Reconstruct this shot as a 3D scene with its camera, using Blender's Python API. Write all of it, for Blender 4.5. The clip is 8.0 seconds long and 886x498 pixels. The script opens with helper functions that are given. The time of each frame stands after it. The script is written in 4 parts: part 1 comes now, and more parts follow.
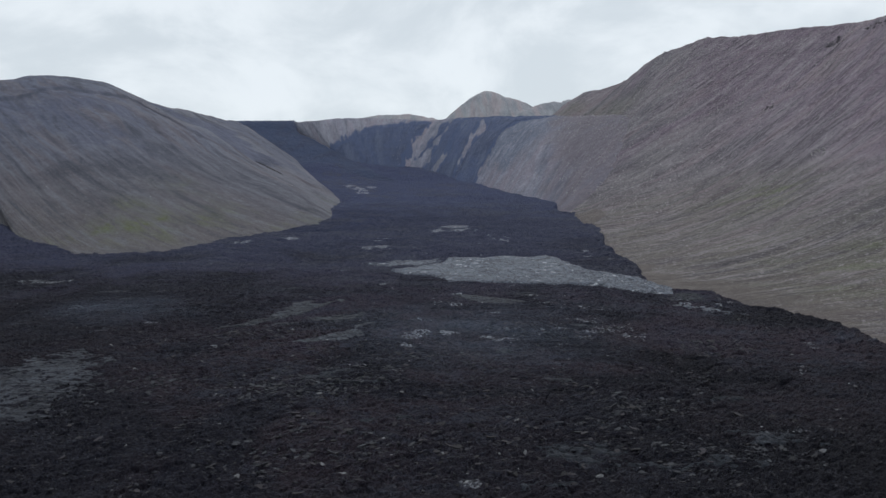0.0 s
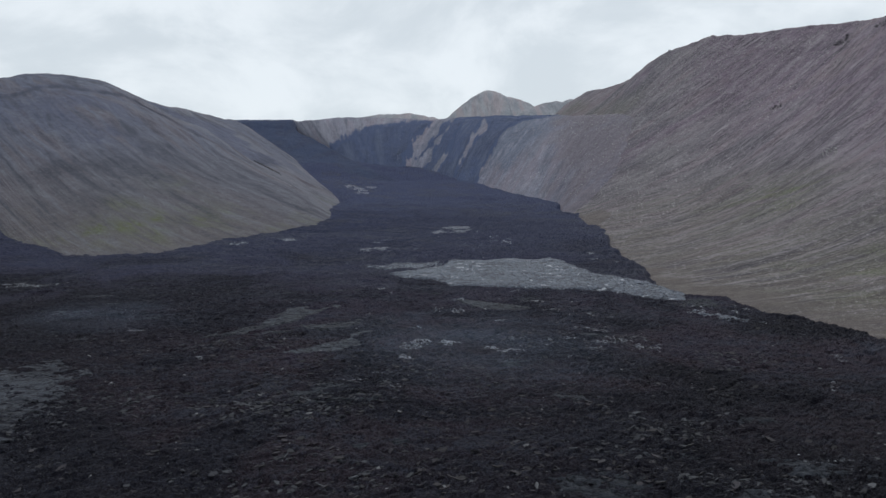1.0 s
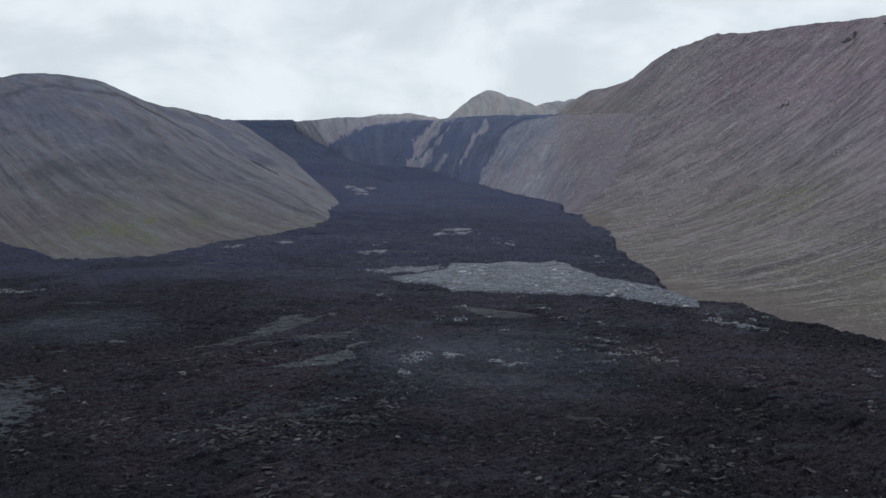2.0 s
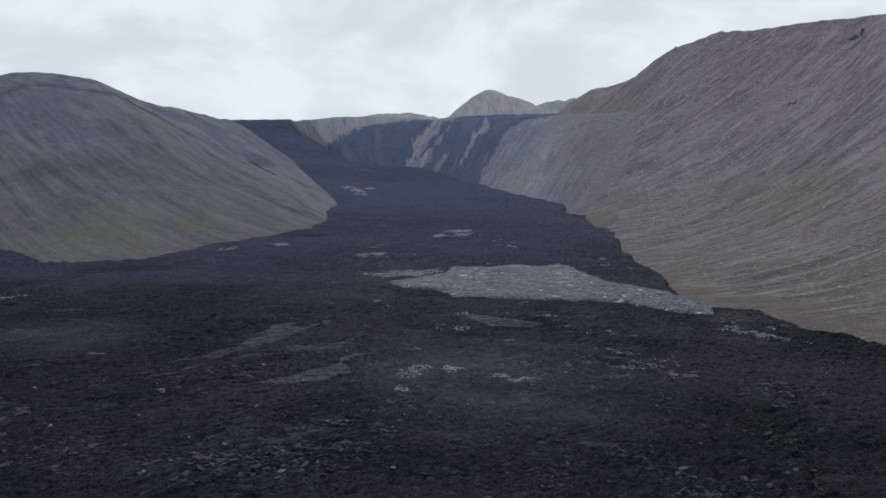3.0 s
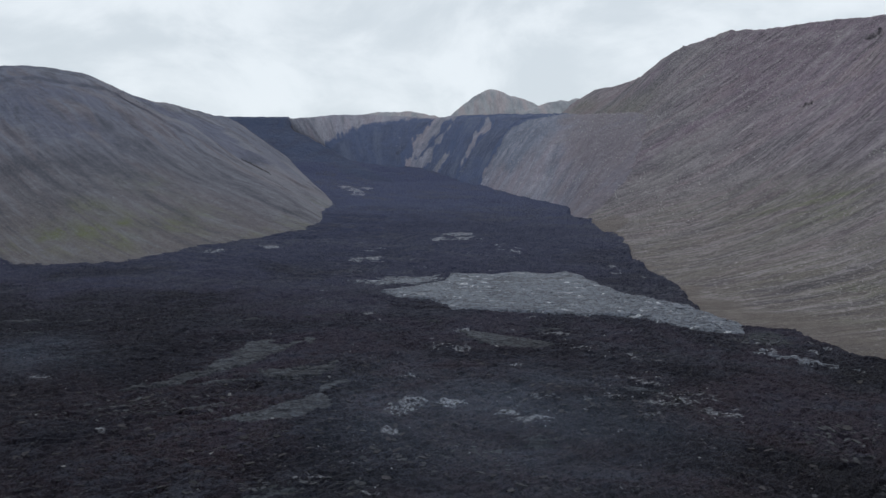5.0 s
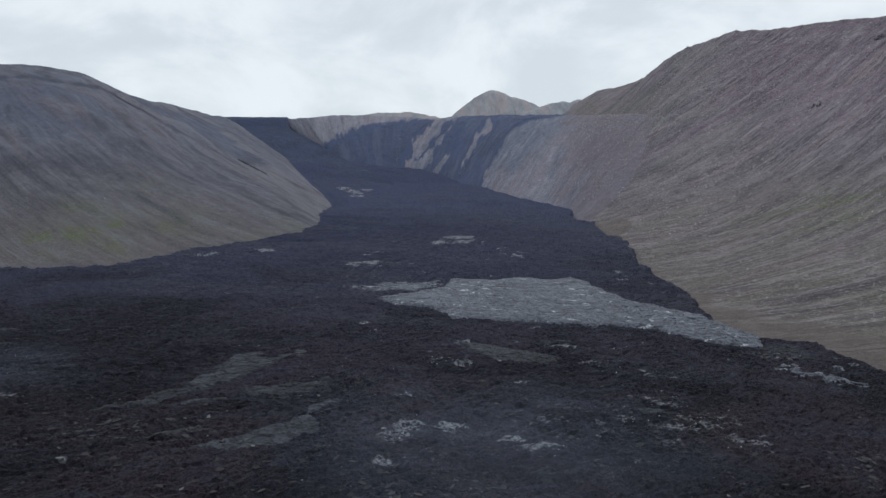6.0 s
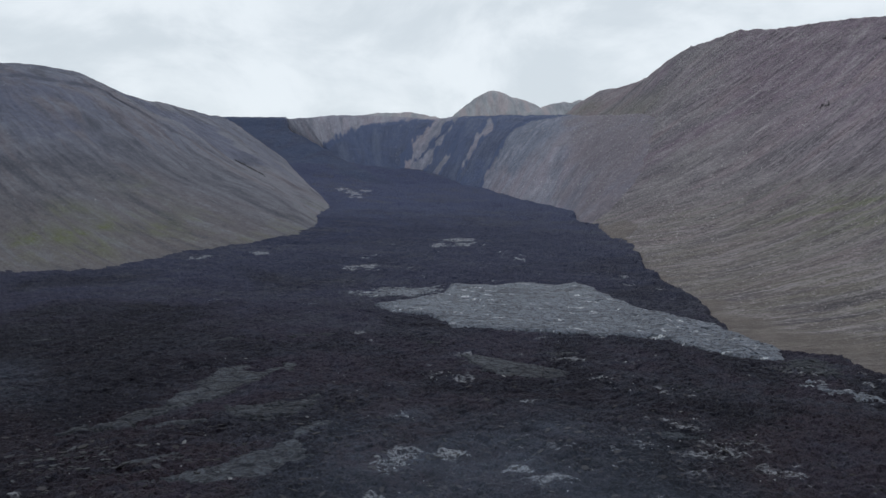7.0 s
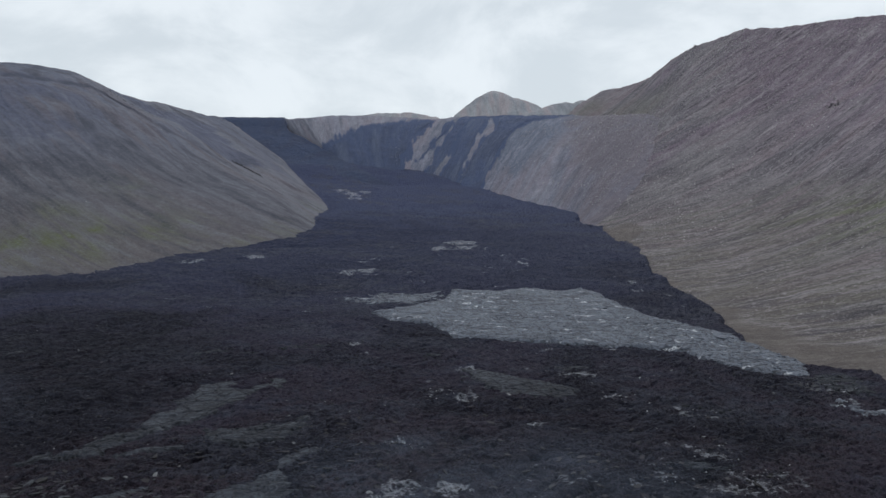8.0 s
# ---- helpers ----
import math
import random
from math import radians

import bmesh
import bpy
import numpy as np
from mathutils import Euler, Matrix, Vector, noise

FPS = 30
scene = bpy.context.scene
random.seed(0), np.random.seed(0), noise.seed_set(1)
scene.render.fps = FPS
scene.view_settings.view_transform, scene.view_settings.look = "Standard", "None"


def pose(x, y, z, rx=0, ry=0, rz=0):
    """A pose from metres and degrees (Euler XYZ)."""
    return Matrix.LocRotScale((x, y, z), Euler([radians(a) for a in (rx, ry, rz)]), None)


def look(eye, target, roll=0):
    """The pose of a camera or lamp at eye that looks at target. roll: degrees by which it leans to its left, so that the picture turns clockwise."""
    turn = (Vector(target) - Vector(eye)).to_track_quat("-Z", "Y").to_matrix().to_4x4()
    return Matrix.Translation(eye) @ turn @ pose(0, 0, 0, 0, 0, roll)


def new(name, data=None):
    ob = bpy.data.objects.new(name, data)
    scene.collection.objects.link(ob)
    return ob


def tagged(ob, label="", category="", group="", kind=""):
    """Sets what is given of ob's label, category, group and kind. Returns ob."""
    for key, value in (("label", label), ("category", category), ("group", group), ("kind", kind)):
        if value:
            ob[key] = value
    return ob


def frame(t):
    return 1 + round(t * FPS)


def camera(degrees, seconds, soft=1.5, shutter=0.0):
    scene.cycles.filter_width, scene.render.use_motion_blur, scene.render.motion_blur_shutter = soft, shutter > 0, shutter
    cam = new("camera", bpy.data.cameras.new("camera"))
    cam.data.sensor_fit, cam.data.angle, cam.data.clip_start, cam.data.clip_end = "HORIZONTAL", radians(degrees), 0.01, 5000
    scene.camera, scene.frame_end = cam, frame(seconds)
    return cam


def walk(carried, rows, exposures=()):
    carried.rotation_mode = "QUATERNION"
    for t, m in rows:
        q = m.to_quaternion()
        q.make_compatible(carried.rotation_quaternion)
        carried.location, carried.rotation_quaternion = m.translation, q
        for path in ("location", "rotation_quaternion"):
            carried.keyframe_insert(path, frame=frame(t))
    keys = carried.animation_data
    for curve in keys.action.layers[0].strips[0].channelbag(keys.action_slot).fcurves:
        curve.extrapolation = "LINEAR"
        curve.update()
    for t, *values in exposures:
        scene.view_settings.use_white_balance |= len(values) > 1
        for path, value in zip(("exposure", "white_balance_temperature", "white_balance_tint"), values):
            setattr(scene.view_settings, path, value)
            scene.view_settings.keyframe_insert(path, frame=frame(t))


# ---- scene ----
cam = camera(70.6, 8.0, soft=1.5)
METRES, EYE, TILT, LEAN, TURN = 119.52, 60.0, 0.0, 0.0, 0.0
ROWS = [
    (0.0, 0.0, 0.0, 0.0, -0.05, -6.57, 0.42),
    (0.5, -0.0011, 0.063, 0.0001, -0.02, -6.58, 0.39),
    (1.0, -0.0019, 0.1254, -0.0006, 0.03, -6.57, 0.34),
    (1.5, -0.0038, 0.1885, 0.0001, 0.06, -6.55, 0.37),
    (3.0, -0.0065, 0.3777, 0.0025, 0.07, -6.53, 0.47),
    (3.5, -0.0075, 0.4415, 0.0019, 0.06, -6.56, 0.43),
    (4.0, -0.007, 0.5055, 0.0006, 0.08, -6.65, 0.38),
    (4.5, -0.0052, 0.5683, 0.0004, 0.1, -6.58, 0.14),
    (6.0, -0.001, 0.753, 0.0046, 0.17, -6.38, -0.25),
    (6.5, -0.0013, 0.8149, 0.0059, 0.18, -6.34, -0.28),
    (7.0, -0.0009, 0.8762, 0.0068, 0.19, -6.31, -0.33),
    (7.5, -0.0002, 0.9383, 0.0088, 0.23, -6.28, -0.37),
    (8.0, -0.0006, 0.9997, 0.0105, 0.25, -6.24, -0.34),
]
walk(cam, [(t, pose(0, 0, EYE, TILT, LEAN, TURN) @ pose(METRES * x, METRES * y, METRES * z, 90 + pitch, roll, yaw)) for t, x, y, z, yaw, pitch, roll in ROWS])

# ---- world: an overcast sky, and a weak wide sun behind the cloud ----
SUN_ELEVATION, SUN_AZIMUTH = 55.0, 25.0

world = bpy.data.worlds.new("overcast_sky")
scene.world = world
world.use_nodes = True
wt = world.node_tree
wt.nodes.clear()


def wnode(kind, **values):
    n = wt.nodes.new(kind)
    for k, v in values.items():
        n.inputs[k].default_value = v
    return n


sky = wt.nodes.new("ShaderNodeTexSky")
sky.sky_type, sky.sun_disc = "NISHITA", False
sky.sun_elevation, sky.sun_rotation = radians(SUN_ELEVATION), radians(SUN_AZIMUTH)
coords = wt.nodes.new("ShaderNodeTexCoord")
stretch = wnode("ShaderNodeMapping", Scale=(1.0, 1.0, 1.7), Location=(0.35, 0.1, 0.2))
wt.links.new(coords.outputs["Generated"], stretch.inputs["Vector"])
cloud_big = wnode("ShaderNodeTexNoise", Scale=4.6, Detail=8.0, Roughness=0.56, Distortion=0.35)
wt.links.new(stretch.outputs["Vector"], cloud_big.inputs["Vector"])
cloud_ramp = wt.nodes.new("ShaderNodeValToRGB")
cloud_ramp.color_ramp.interpolation = "EASE"
cloud_ramp.color_ramp.elements[0].position, cloud_ramp.color_ramp.elements[0].color = 0.38, (0.675, 0.745, 0.805, 1)
cloud_ramp.color_ramp.elements[1].position, cloud_ramp.color_ramp.elements[1].color = 0.63, (0.845, 0.91, 0.965, 1)
wt.links.new(cloud_big.outputs["Fac"], cloud_ramp.inputs["Fac"])
sky_bg = wnode("ShaderNodeBackground", Strength=0.08)
cloud_bg = wnode("ShaderNodeBackground", Strength=1.0)
wt.links.new(sky.outputs["Color"], sky_bg.inputs["Color"])
wt.links.new(cloud_ramp.outputs["Color"], cloud_bg.inputs["Color"])
cover = wnode("ShaderNodeMixShader", Fac=0.93)
wt.links.new(sky_bg.outputs[0], cover.inputs[1])
wt.links.new(cloud_bg.outputs[0], cover.inputs[2])
world_out = wt.nodes.new("ShaderNodeOutputWorld")
wt.links.new(cover.outputs[0], world_out.inputs["Surface"])

sun = new("sun", bpy.data.lights.new("sun", "SUN"))
sun.data.energy, sun.data.angle, sun.data.color = 1.1, radians(40), (1.0, 0.975, 0.95)
sun_dir = Vector((math.sin(radians(SUN_AZIMUTH)), math.cos(radians(SUN_AZIMUTH)), math.tan(radians(SUN_ELEVATION))))
sun.matrix_world = look(sun_dir * 500, (0, 0, 0))


# ---- noise in numpy ----
def hashed(ix, iy, seed):
    h = (ix.astype(np.int64) * 374761393 + iy.astype(np.int64) * 668265263 + seed * 1442695041) & 0xFFFFFFFF
    h = ((h ^ (h >> 13)) * 1274126177) & 0xFFFFFFFF
    h = ((h ^ (h >> 16)) * 2246822519) & 0xFFFFFFFF
    return ((h ^ (h >> 15)) & 0xFFFFFF) / float(0xFFFFFF)


def vnoise(x, y, seed=0):
    """Smooth noise, -1 to 1, one cell a unit."""
    x, y = np.broadcast_arrays(np.asarray(x, float), np.asarray(y, float))
    ix, iy = np.floor(x), np.floor(y)
    fx, fy = x - ix, y - iy
    fx, fy = fx * fx * (3 - 2 * fx), fy * fy * (3 - 2 * fy)
    a, b = hashed(ix, iy, seed), hashed(ix + 1, iy, seed)
    c, d = hashed(ix, iy + 1, seed), hashed(ix + 1, iy + 1, seed)
    return 2 * (a + (b - a) * fx + (c - a) * fy + (a - b - c + d) * fx * fy) - 1


def fbm(x, y, octaves=5, seed=0, gain=0.5):
    total, amp = 0.0, 1.0
    for o in range(octaves):
        a = 0.6 * o + 0.35
        total = total + amp * vnoise((x * math.cos(a) - y * math.sin(a)) * 2 ** o, (x * math.sin(a) + y * math.cos(a)) * 2 ** o, seed + o)
        amp *= gain
    return total * (1 - gain) / (1 - gain ** octaves) * 1.5


def ridged(x, y, octaves=4, seed=0):
    total, amp = 0.0, 1.0
    for o in range(octaves):
        total = total + amp * (1 - 2 * np.abs(vnoise(x * 2 ** o + 7.3 * o, y * 2 ** o - 3.1 * o, seed + o)))
        amp *= 0.5
    return total / 1.9


def cells(x, y, seed=0):
    """Distance to the nearest and the next scattered point, and a random value of the nearest."""
    x, y = np.broadcast_arrays(np.asarray(x, float), np.asarray(y, float))
    ix, iy = np.floor(x), np.floor(y)
    d1, d2, val = np.full(x.shape, 9.0), np.full(x.shape, 9.0), np.zeros(x.shape)
    for dx in (-1, 0, 1):
        for dy in (-1, 0, 1):
            jx, jy = ix + dx, iy + dy
            d = np.hypot(jx + hashed(jx, jy, seed) - x, jy + hashed(jx, jy, seed + 1) - y)
            near = d < d1
            d2 = np.where(near, d1, np.minimum(d2, d))
            val = np.where(near, hashed(jx, jy, seed + 2), val)
            d1 = np.where(near, d, d1)
    return d1, d2, val


def smooth(a, b, x):
    t = np.clip((x - a) / (b - a), 0, 1)
    return t * t * (3 - 2 * t)


def spline(values, u):
    """Catmull-Rom through the rows of values at u = 0, 1, 2 ..."""
    p = np.asarray(values, float)
    u = np.clip(np.asarray(u, float), 0, len(p) - 1.0001)
    i = np.floor(u).astype(int)
    f = (u - i)[..., None]
    g = lambda k: p[np.clip(k, 0, len(p) - 1)]
    a, b, c, d = g(i - 1), g(i), g(i + 1), g(i + 2)
    return 0.5 * (2 * b + (c - a) * f + (2 * a - 5 * b + 4 * c - d) * f ** 2 + (3 * b - a - 3 * c + d) * f ** 3)


# ---- materials ----
def material(name):
    m = bpy.data.materials.new(name)
    m.use_nodes = True
    t = m.node_tree
    t.nodes.clear()
    out = t.nodes.new("ShaderNodeOutputMaterial")
    bsdf = t.nodes.new("ShaderNodeBsdfPrincipled")
    t.links.new(bsdf.outputs[0], out.inputs["Surface"])
    return m, t, bsdf


def node(t, kind, links=(), **values):
    n = t.nodes.new(kind)
    for k, v in values.items():
        n.inputs[k].default_value = v
    for key, source in links:
        t.links.new(source, n.inputs[key])
    return n


def noise_node(t, vector, scale, detail=4.0, rough=0.55, distort=0.0):
    return node(t, "ShaderNodeTexNoise", [("Vector", vector)], Scale=scale, Detail=detail, Roughness=rough, Distortion=distort).outputs["Fac"]


def ramp(t, fac, *stops):
    r = t.nodes.new("ShaderNodeValToRGB")
    while len(r.color_ramp.elements) < len(stops):
        r.color_ramp.elements.new(0.5)
    for e, (p, c) in zip(r.color_ramp.elements, stops):
        e.position = p
        e.color = (*c, 1) if isinstance(c, tuple) else (c, c, c, 1)
    t.links.new(fac, r.inputs["Fac"])
    return r.outputs["Color"]


def mix(t, fac, a, b, blend="MIX"):
    m = t.nodes.new("ShaderNodeMix")
    m.data_type, m.blend_type = "RGBA", blend
    for key, v in ((0, fac), (6, a), (7, b)):
        if isinstance(v, bpy.types.NodeSocket):
            t.links.new(v, m.inputs[key])
        else:
            m.inputs[key].default_value = v if key == 0 else (*v, 1)
    return m.outputs[2]


def math_node(t, op, a, b):
    m = t.nodes.new("ShaderNodeMath")
    m.operation = op
    for k, v in ((0, a), (1, b)):
        if isinstance(v, bpy.types.NodeSocket):
            t.links.new(v, m.inputs[k])
        else:
            m.inputs[k].default_value = v
    return m.outputs[0]


def bump(t, bsdf, height, strength, distance):
    b = node(t, "ShaderNodeBump", [("Height", height)], Strength=strength, Distance=distance)
    t.links.new(b.outputs[0], bsdf.inputs["Normal"])


def place(t, scale=(1, 1, 1), output="Object"):
    c = t.nodes.new("ShaderNodeTexCoord")
    return node(t, "ShaderNodeMapping", [("Vector", c.outputs[output])], Scale=scale).outputs["Vector"]


def lava_material(name, dark, brown, grey, flecks=0.5, spec=0.12, slate=None, drawn=False):
    """Broken clinkery lava: near-black, with brown and grey stretches and pale ash-dusted specks."""
    m, t, bsdf = material(name)
    p = place(t)
    flow = place(t, (0.6, 0.09, 1.0), "UV") if drawn else place(t, (1.0, 1.9, 1.0))
    wide = noise_node(t, p, 0.014, 5, 0.6, 0.8)
    mid = noise_node(t, flow, 0.07, 6, 0.66, 0.7)
    small = noise_node(t, flow, 0.3, 5, 0.7, 0.4)
    fine = noise_node(t, p, 1.1, 5, 0.75)
    grit = noise_node(t, p, 2.4, 6, 0.8)
    base = mix(t, ramp(t, wide, (0.44, 0.0), (0.56, 1.0)), dark, brown)
    base = mix(t, ramp(t, mid, (0.52, 0.0), (0.62, 0.55), (0.74, 0.9)), base, grey)
    sharp = 0.3
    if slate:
        # Distance haze put into the colour: bluer, then also paler, up the valley.
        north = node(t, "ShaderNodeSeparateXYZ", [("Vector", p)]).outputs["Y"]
        up_valley = math_node(t, "ADD", math_node(t, "DIVIDE", north, 1000.0), math_node(t, "MULTIPLY", math_node(t, "SUBTRACT", wide, 0.5), 0.6))
        base = mix(t, ramp(t, up_valley, (0.27, 0.0), (0.52, 0.75), (0.85, 0.97)), base, slate)
        base = mix(t, ramp(t, up_valley, (0.72, 0.0), (0.98, 0.9)), base, tuple(1.6 * c for c in slate))
        # Dark detail weakens with distance too, as the haze would wash it out.
        sharp = ramp(t, up_valley, (0.26, 1.0), (0.55, 0.35))
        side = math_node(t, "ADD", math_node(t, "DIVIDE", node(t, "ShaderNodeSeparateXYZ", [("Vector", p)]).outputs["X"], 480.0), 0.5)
        fresh = math_node(t, "MULTIPLY", ramp(t, up_valley, (0.13, 0.95), (0.28, 0.0)), ramp(t, side, (0.2, 0.75), (0.38, 0.55), (0.5, 0.4), (0.6, 0.7), (0.7, 1.0)))
        fresh = math_node(t, "MAXIMUM", fresh, math_node(t, "MULTIPLY", ramp(t, up_valley, (0.34, 0.6), (0.46, 0.0)), ramp(t, side, (0.24, 1.0), (0.38, 0.0))))
    base = mix(t, ramp(t, small, (0.5, 0.0), (0.68, 0.7)), base, tuple(0.8 * c for c in grey))
    skin = t.nodes.new("ShaderNodeAttribute")
    skin.attribute_name = "crust"
    base = mix(t, skin.outputs["Fac"], base, (grey[0], grey[1] * 0.98, grey[2] * 0.95))
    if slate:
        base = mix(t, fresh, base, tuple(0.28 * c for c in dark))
    # Shade of crevices in the colour: hollows of the bump darkened, raised grit greyed.
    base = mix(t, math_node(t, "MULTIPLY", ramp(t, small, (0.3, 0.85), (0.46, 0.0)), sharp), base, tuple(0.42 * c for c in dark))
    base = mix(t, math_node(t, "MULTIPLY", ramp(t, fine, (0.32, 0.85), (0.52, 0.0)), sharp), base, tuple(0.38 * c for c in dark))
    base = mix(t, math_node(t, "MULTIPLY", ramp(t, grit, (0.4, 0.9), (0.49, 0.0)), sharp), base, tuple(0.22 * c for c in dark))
    base = mix(t, ramp(t, grit, (0.53, 0.0), (0.63, 0.7)), base, tuple(0.8 * c for c in grey))
    speck = noise_node(t, flow, 0.55, 2, 0.8)
    where = noise_node(t, p, 0.035, 4, 0.65, 0.9)
    dust = math_node(t, "MULTIPLY", ramp(t, speck, (0.62, 0.0), (0.7, 1.0)), ramp(t, where, (0.5, 0.05), (0.66, 1.0)))
    base = mix(t, math_node(t, "MULTIPLY", dust, flecks), base, (0.15, 0.145, 0.15))
    bleach = t.nodes.new("ShaderNodeAttribute")
    bleach.attribute_name = "bleach"
    blotch = math_node(t, "ADD", bleach.outputs["Fac"], math_node(t, "MULTIPLY", math_node(t, "SUBTRACT", noise_node(t, flow, 0.22, 4, 0.7, 0.6), 0.5), 1.8))
    salt = math_node(t, "MULTIPLY", ramp(t, blotch, (0.74, 0.0), (1.0, 0.85)), ramp(t, noise_node(t, flow, 0.7, 5, 0.7), (0.44, 0.05), (0.57, 1.0)))
    salt = math_node(t, "MULTIPLY", salt, ramp(t, bleach.outputs["Fac"], (0.02, 0.0), (0.25, 1.0)))
    base = mix(t, salt, base, (0.3, 0.312, 0.345))
    t.links.new(base, bsdf.inputs["Base Color"])
    bsdf.inputs["Roughness"].default_value = 0.8
    bsdf.inputs["Specular IOR Level"].default_value = spec
    bump(t, bsdf, math_node(t, "ADD", math_node(t, "ADD", fine, math_node(t, "MULTIPLY", grit, 0.6)), math_node(t, "MULTIPLY", small, 0.7)), 1.0, 0.9)
    return m


def sheet_material(name, low, high, pale, spots_amount=0.75, crack=1.0, gloss=0.2):
    """Smooth-skinned ropy lava crust: silvery grey, cracked, with folds and paler blistered spots."""
    m, t, bsdf = material(name)
    p = place(t)
    warp = node(t, "ShaderNodeTexNoise", [("Vector", p)], Scale=0.25, Detail=3.0).outputs["Color"]
    bent = node(t, "ShaderNodeVectorMath", [(0, p), (1, node(t, "ShaderNodeVectorMath", [(0, warp)]).outputs[0])])
    wide = noise_node(t, p, 0.05, 5, 0.6, 0.6)
    fine = noise_node(t, p, 0.9, 6, 0.7, 0.3)
    base = mix(t, ramp(t, wide, (0.35, 0.0), (0.68, 1.0)), low, high)
    base = mix(t, ramp(t, fine, (0.38, 0.95), (0.54, 0.0)), base, tuple(0.4 * c for c in low))
    cracks = t.nodes.new("ShaderNodeTexVoronoi")
    cracks.feature = "DISTANCE_TO_EDGE"
    cracks.inputs["Scale"].default_value = 0.2
    t.links.new(bent.outputs[0], cracks.inputs["Vector"])
    gaps = ramp(t, cracks.outputs["Distance"], (0.0, 1.0), (0.1, 0.0))
    base = mix(t, math_node(t, "MULTIPLY", math_node(t, "MULTIPLY", gaps, crack), ramp(t, wide, (0.42, 0.85), (0.6, 0.15))), base, tuple(0.2 * c for c in low))
    folds = place(t, (0.13, 0.21, 0.1))
    spots = math_node(t, "MULTIPLY", ramp(t, noise_node(t, folds, 1.0, 4, 0.6, 0.5), (0.6, 0.0), (0.65, 1.0)), math_node(t, "MULTIPLY", ramp(t, fine, (0.42, 0.1), (0.56, 1.0)), ramp(t, noise_node(t, p, 0.035, 3, 0.6, 0.4), (0.4, 0.3), (0.56, 1.0))))
    seams = noise_node(t, place(t, (0.13, 0.27, 0.1)), 1.0, 6, 0.68, 1.4)
    base = mix(t, ramp(t, seams, (0.36, 0.75), (0.47, 0.0)), base, tuple(0.45 * c for c in low))
    base = mix(t, ramp(t, seams, (0.55, 0.0), (0.68, 0.4)), base, tuple(1.4 * c for c in high))
    base = mix(t, math_node(t, "MULTIPLY", spots, spots_amount), base, pale)
    t.links.new(base, bsdf.inputs["Base Color"])
    bsdf.inputs["Roughness"].default_value = 0.6
    bsdf.inputs["Specular IOR Level"].default_value = gloss
    bump(t, bsdf, math_node(t, "SUBTRACT", math_node(t, "ADD", fine, noise_node(t, folds, 3.0, 5, 0.6, 1.0)), math_node(t, "MULTIPLY", gaps, crack * 0.6)), 0.9, 0.7)
    return m


